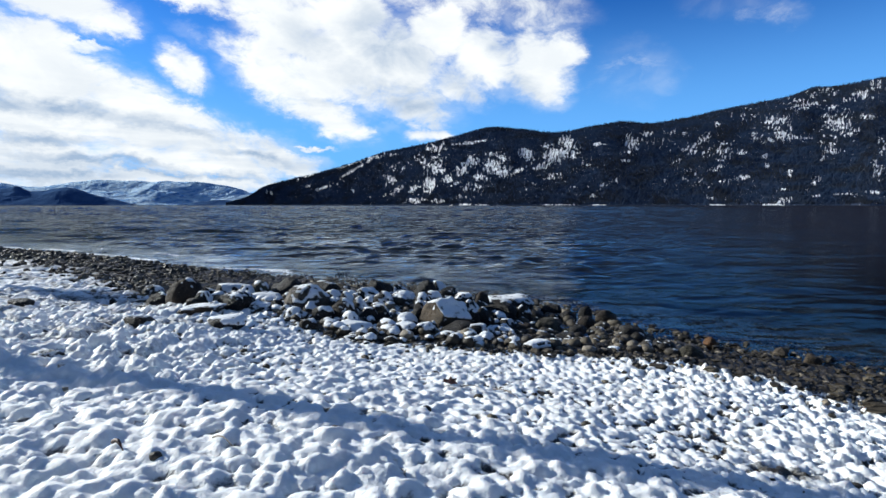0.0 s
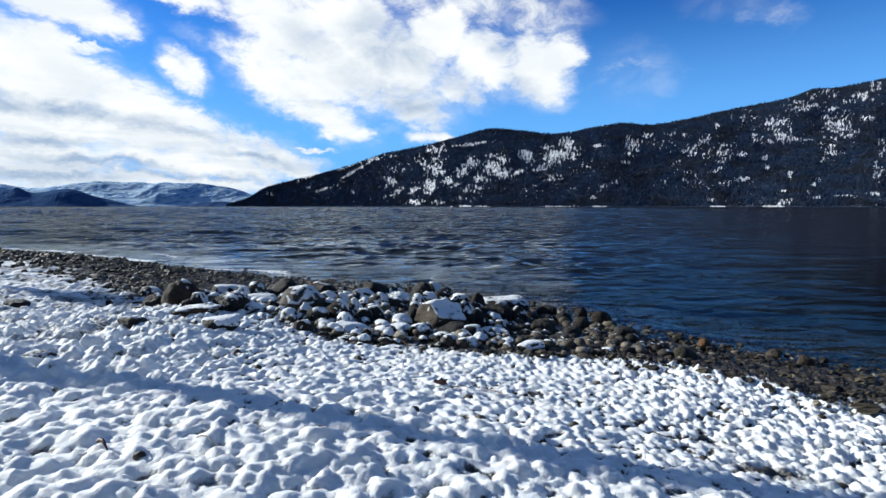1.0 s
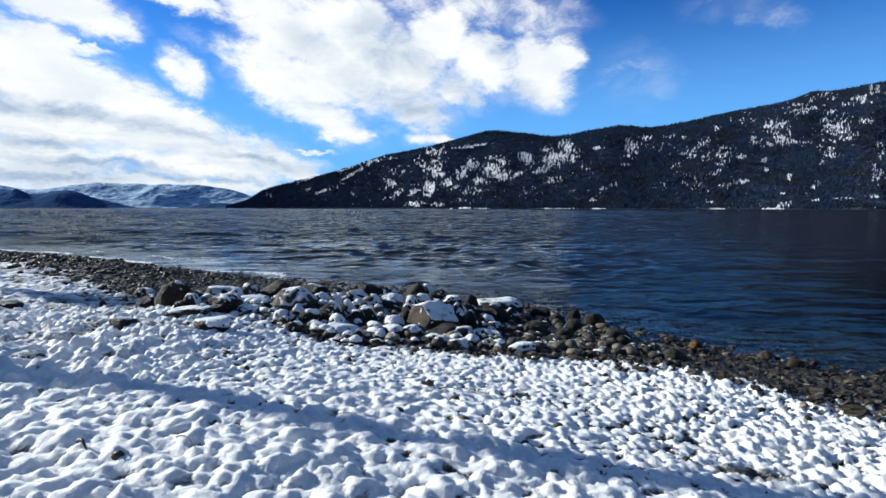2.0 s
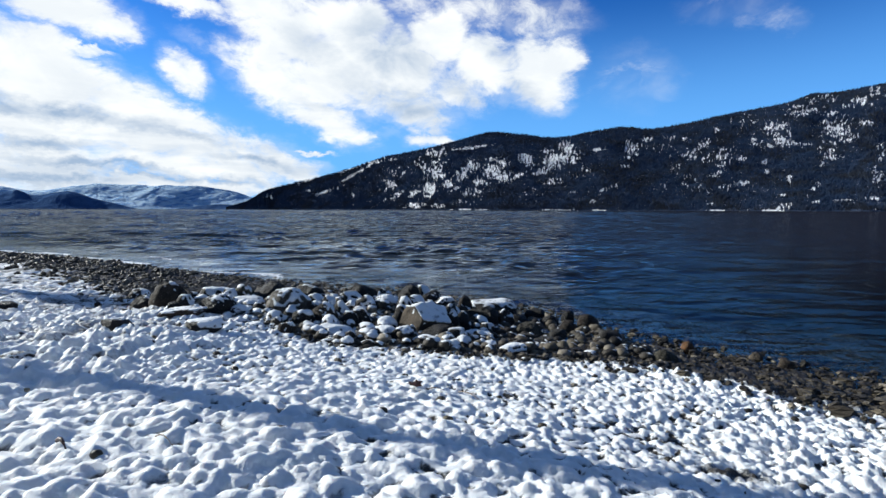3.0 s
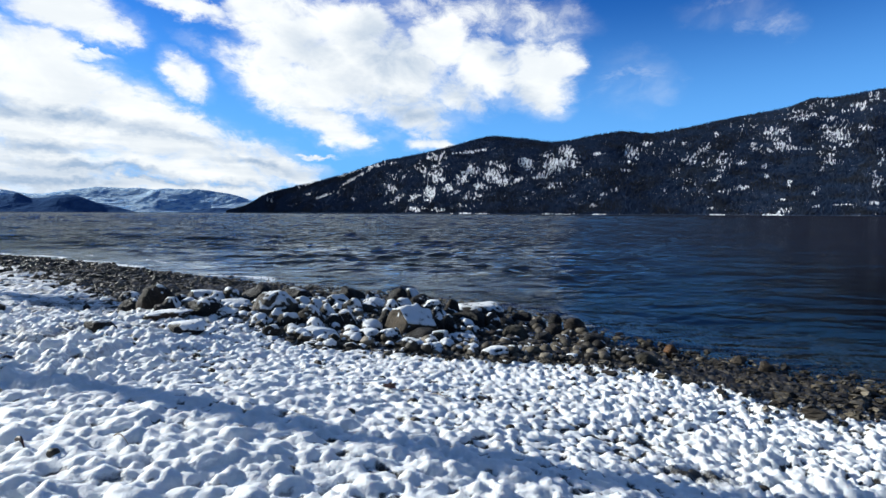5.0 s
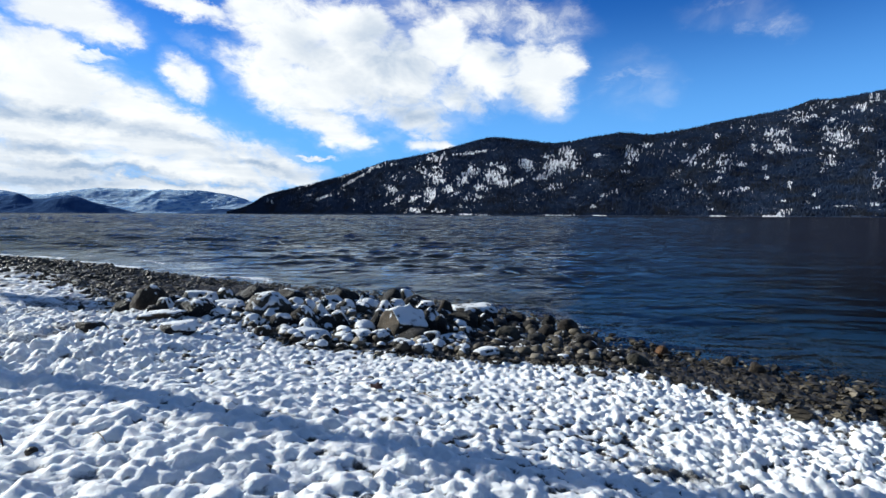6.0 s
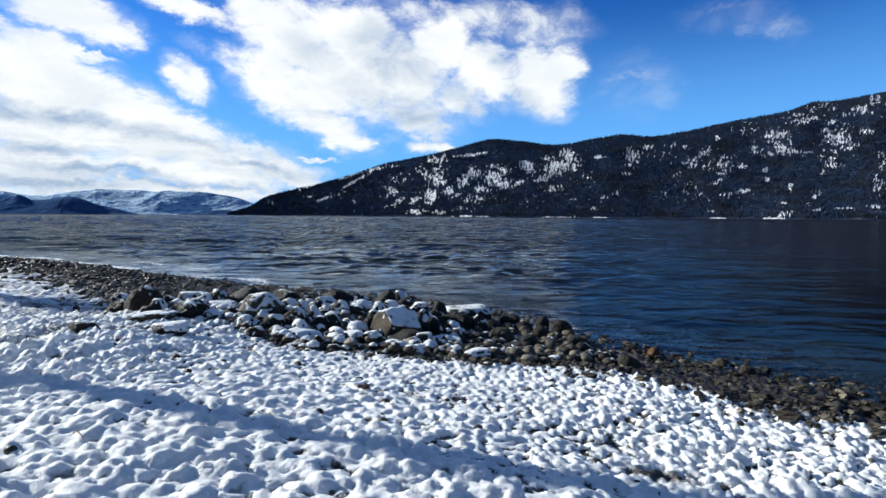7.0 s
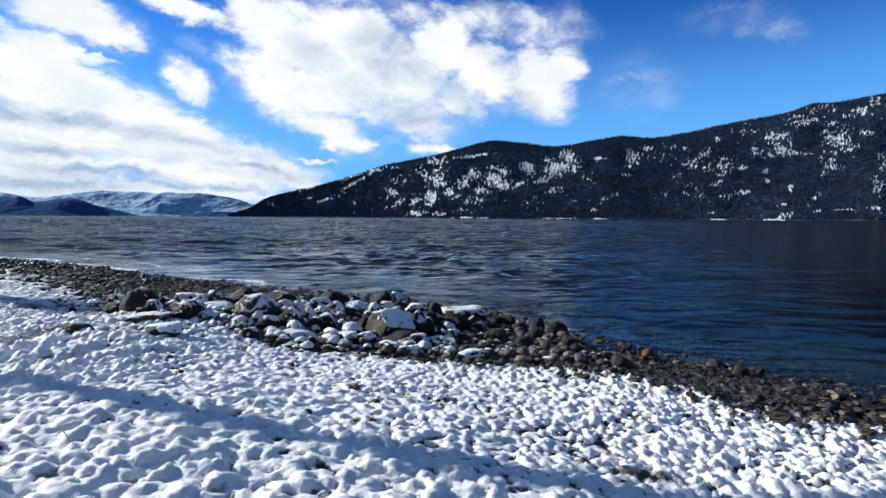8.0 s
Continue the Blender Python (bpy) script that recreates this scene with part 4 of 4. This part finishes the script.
tagged(new("small_stones", mesh_of("small_stones", np.concatenate(sv), np.concatenate(sf), PEBBLE)), "small dark stones wedged between snowy boulders", "stones", kind="stuff")
tagged(new("snow_on_stones", mesh_of("snow_on_stones", np.concatenate(cv), np.concatenate(cf), CAP, attributes={"cover": np.concatenate(cw)})), "thin snow caps lying on small shore stones", "snow", kind="stuff")


# ---------------------------------------------------------------- trees beyond the beach, whose shadows fall over the snow
def limb(points, radii, sides=8):
    pts = [Vector(q) for q in points]
    verts, faces = [], []
    for k, q in enumerate(pts):
        way_ = (pts[min(k + 1, len(pts) - 1)] - pts[max(k - 1, 0)]).normalized()
        a = way_.orthogonal().normalized()
        b = way_.cross(a)
        verts += [tuple(q + radii[k] * (math.cos(6.2832 * s / sides) * a + math.sin(6.2832 * s / sides) * b)) for s in range(sides)]
    for k in range(len(pts) - 1):
        faces += [(k * sides + s, k * sides + (s + 1) % sides, (k + 1) * sides + (s + 1) % sides, (k + 1) * sides + s) for s in range(sides)]
    return np.array(verts), np.array(faces)


def bare_tree(x, y, tall, thick, seed, shadow_bend=((0, 0), (20, 0)), first=0.4, shade_boughs=0):
    r = random.Random(seed)
    base = new("bare_tree")
    base.location = (x, y, float(beach(np.array(x), np.array(y))) - 0.1)
    tagged(base, "leafless winter tree standing at the back of the beach", "tree", "bare trees along the beach")
    path = [Vector((0.12 * math.sin(3 * t + seed), float(np.interp(tall * t, *zip(*shadow_bend))), tall * t)) for t in [k / 60 for k in range(61)]]
    v, f = limb(path, [thick * (1 - 0.45 * k / 60) for k in range(61)], 12)
    trunk = new("trunk", mesh_of("trunk", v, f, BARK))
    trunk.parent = base
    for k in range(34):
        t = first + (0.97 - first) * k / 34
        q = path[int(t * 60)]
        # the lowest boughs are turned one way to shade the right foreground
        a = r.gauss(1.75, 0.35) if k < shade_boughs else r.uniform(0, 6.28)
        out = Vector((math.cos(a), math.sin(a), r.uniform(0.2, 0.9))).normalized()
        length = tall * r.uniform(0.15, 0.27) * (1.35 - t) * (1.3 if k < shade_boughs else 1.0)
        pts = [q + out * length * s + Vector((0, 0, 0.25 * length * s * s)) for s in (0, 0.33, 0.66, 1)]
        v, f = limb(pts, [thick * 0.42 * (1.2 - 0.9 * s) for s in (0, 0.33, 0.66, 1)], 6)
        branch = new("branch", mesh_of("branch", v, f, BARK))
        branch.parent = base
        for h_ in range(6):
            start = pts[1 + h_ % 3]
            side = (out + Vector((r.gauss(0, 0.7), r.gauss(0, 0.7), r.gauss(0.2, 0.4)))).normalized() * length * r.uniform(0.35, 0.6)
            v, f = limb([start, start + side * 0.5, start + side + Vector((0, 0, 0.1))], [thick * 0.22, thick * 0.17, thick * 0.08], 5)
            shoot = new("twig", mesh_of("twig", v, f, BARK))
            shoot.parent = branch
    return base


back_x, back_y = math.sin(radians(SUN_AZ)), math.cos(radians(SUN_AZ))
# unseen tree; its trunk is bent so the shadow fits the camera's view
bare_tree(-0.5 + 8 * back_x, 1.95 + 8 * back_y, 9, 0.135, 3, ((0, -0.08), (2.44, -0.08), (2.57, 0.02), (2.68, 0.13), (2.82, 0.18), (2.99, 0.18), (3.17, 0.08), (3.29, 0.06), (3.42, 0.21), (3.49, 0.21), (3.56, 0.24), (3.63, 0.28), (3.74, 0.52), (4.34, 0.82), (9, 1.32)), 0.43, 18)
bare_tree(-4.5 + 10 * back_x, 6.62 + 10 * back_y, 4.15, 0.16, 8, first=0.85)

# ---------------------------------------------------------------- litter on the snow
def on_beach(x, y):
    return float(beach(np.array(x), np.array(y)))


def leaf(x, y, size, turn):
    outline = [(0, -0.5), (0.18, -0.28), (0.45, -0.30), (0.34, -0.05), (0.5, 0.12), (0.25, 0.18), (0.16, 0.5), (0, 0.36), (-0.16, 0.5), (-0.25, 0.18), (-0.5, 0.12), (-0.34, -0.05), (-0.45, -0.30), (-0.18, -0.28)]
    bm = bmesh.new()
    mid = bm.verts.new((0, 0, 0.02 * size))
    ring = [bm.verts.new((px * size, py * size, size * (0.18 * px * px * 2 + 0.2 * max(py, 0) ** 2 + 0.04 * math.sin(7 * k)))) for k, (px, py) in enumerate(outline)]
    for k in range(len(ring)):
        bm.faces.new((mid, ring[k], ring[(k + 1) % len(ring)]))
    bmesh.ops.solidify(bm, geom=bm.faces[:], thickness=0.003)
    me = bpy.data.meshes.new("leaf")
    bm.to_mesh(me)
    bm.free()
    me.materials.append(DEAD)
    ob = new("leaf", me)
    ob.matrix_world = pose(x, y, on_beach(x, y) + 0.028, 6, -4, turn)
    return tagged(ob, "curled reddish-brown dead leaf lying on the snow", "leaf")


def twig(x, y, length, turn, rise, bend, label, thick=0.004, cloth=None):
    pts = [Vector((length * t * math.cos(turn), length * t * math.sin(turn), rise * t + bend * math.sin(3.1 * t))) for t in (0, 0.25, 0.5, 0.75, 1)]
    v, f = limb(pts, [thick, thick, thick * 0.9, thick * 0.7, thick * 0.4], 6)
    ob = new("twig", mesh_of("twig", v, f, cloth or STRAW))
    ob.location = (x, y, on_beach(x, y) + 0.012)
    return tagged(ob, label, "twig")


leaf(0.04, 2.94, 0.105, 70)
twig(-1.09, 1.60, 0.07, -0.6, -0.01, 0.020, "short bent brown twig poking out of the snow", 0.007, DEAD)
twig(-0.77, 1.62, 0.14, -0.7, 0.01, 0.02, "thin dry grass stalk poking out of the snow", 0.0025)
twig(0.30, 2.92, 0.22, -1.0, 0.02, 0.02, "thin dry stalk lying across the snow", 0.003)
twig(0.12, 2.93, 0.10, -0.2, 0.0, 0.01, "brown leaf stem lying on the snow", 0.004)

# ---------------------------------------------------------------- shingle along the waterline
def pebble_shape(seed):
    r = random.Random(seed)
    rings, sides = 4, 5
    verts = [(0, 0, -1)] + [(math.sin(math.pi * a / (rings)) * math.cos(6.2832 * b / sides + 0.63 * a), math.sin(math.pi * a / rings) * math.sin(6.2832 * b / sides + 0.63 * a), -math.cos(math.pi * a / rings)) for a in range(1, rings) for b in range(sides)] + [(0, 0, 1)]
    faces = [(0, 1 + (b + 1) % sides, 1 + b) for b in range(sides)]
    for a in range(rings - 2):
        for b in range(sides):
            p0, p1 = 1 + a * sides + b, 1 + a * sides + (b + 1) % sides
            faces += [(p0, p1, p1 + sides), (p0, p1 + sides, p0 + sides)]
    top = len(verts) - 1
    faces += [(top, top - sides + b, top - sides + (b + 1) % sides) for b in range(sides)]
    v = np.array(verts)
    for _ in range(5):
        n = np.array([r.gauss(0, 1), r.gauss(0, 1), r.gauss(0, 1)])
        n /= np.linalg.norm(n)
        v -= 0.8 * np.maximum(v @ n - r.uniform(0.5, 0.8), 0)[:, None] * n
    return v / np.abs(v).max(axis=0), np.array(faces)


PEBBLES = [pebble_shape(k) for k in range(8)]
count = 31500
px_ = np.concatenate([rng.uniform(-5.3, 5.8, count), rng.uniform(-19, -5, count // 2)])
off = np.concatenate([rng.uniform(-0.8, 3.6, count), rng.uniform(-0.05, 3.3, count // 2)])
py_ = np.interp(px_, SHORE_X, SHORE_Y) - off / 0.8
lim = snow_line(px_, py_)
size = np.exp(rng.normal(math.log(0.019), 0.52, len(px_)))
size = np.minimum(size, 0.056) * np.where(px_ < -5.3, 1.5, 1.0)
keep = (off < lim + 0.10 + rng.exponential(1.0, len(px_)) * np.where(px_ < -3, 0.22, 0.06)) & (rng.random(len(px_)) < 0.62) & (py_ > 1.0)
px_, py_, size, off = px_[keep], py_[keep], size[keep], off[keep]
pz_ = beach(px_, py_) + 0.15 * size
place_ = np.stack([px_, py_, pz_], 1)
scale_ = np.stack([size * rng.uniform(0.9, 1.5, len(size)), size * rng.uniform(0.65, 1.0, len(size)), size * rng.uniform(0.4, 0.85, len(size)) * np.where(px_ < -4, 1.4, 1.0)], 1)
turn_ = rng.random(len(size)) * 6.28
kind_ = rng.integers(0, 8, len(size))
near = np.argsort(np.hypot(px_ - 2.75, py_ - 3.9) - 6 * size + 5.0 * (off < 0.05))[:300]
alone = np.zeros(len(size), bool)
alone[near] = True
allv, allf, base_i = [], [], 0
for k in range(8):
    pick_ = (kind_ == k) & ~alone
    v, f = scatter(*PEBBLES[k], place_[pick_], scale_[pick_], turn_[pick_])
    allv.append(v); allf.append(f + base_i); base_i += len(v)
shingle = new("shingle", mesh_of("shingle", np.concatenate(allv), np.concatenate(allf), PEBBLE, smooth=False))
shingle.parent = ground
tagged(shingle, "wet brown and grey beach pebbles", kind="stuff")
stone_meshes = [mesh_of("stone", v, f, PEBBLE, smooth=False) for v, f in PEBBLES]
for i in near:
    ob = new("stone", stone_meshes[kind_[i]])
    ob.location, ob.scale, ob.rotation_euler = place_[i], scale_[i], (0, 0, turn_[i])
    ob.parent = ground
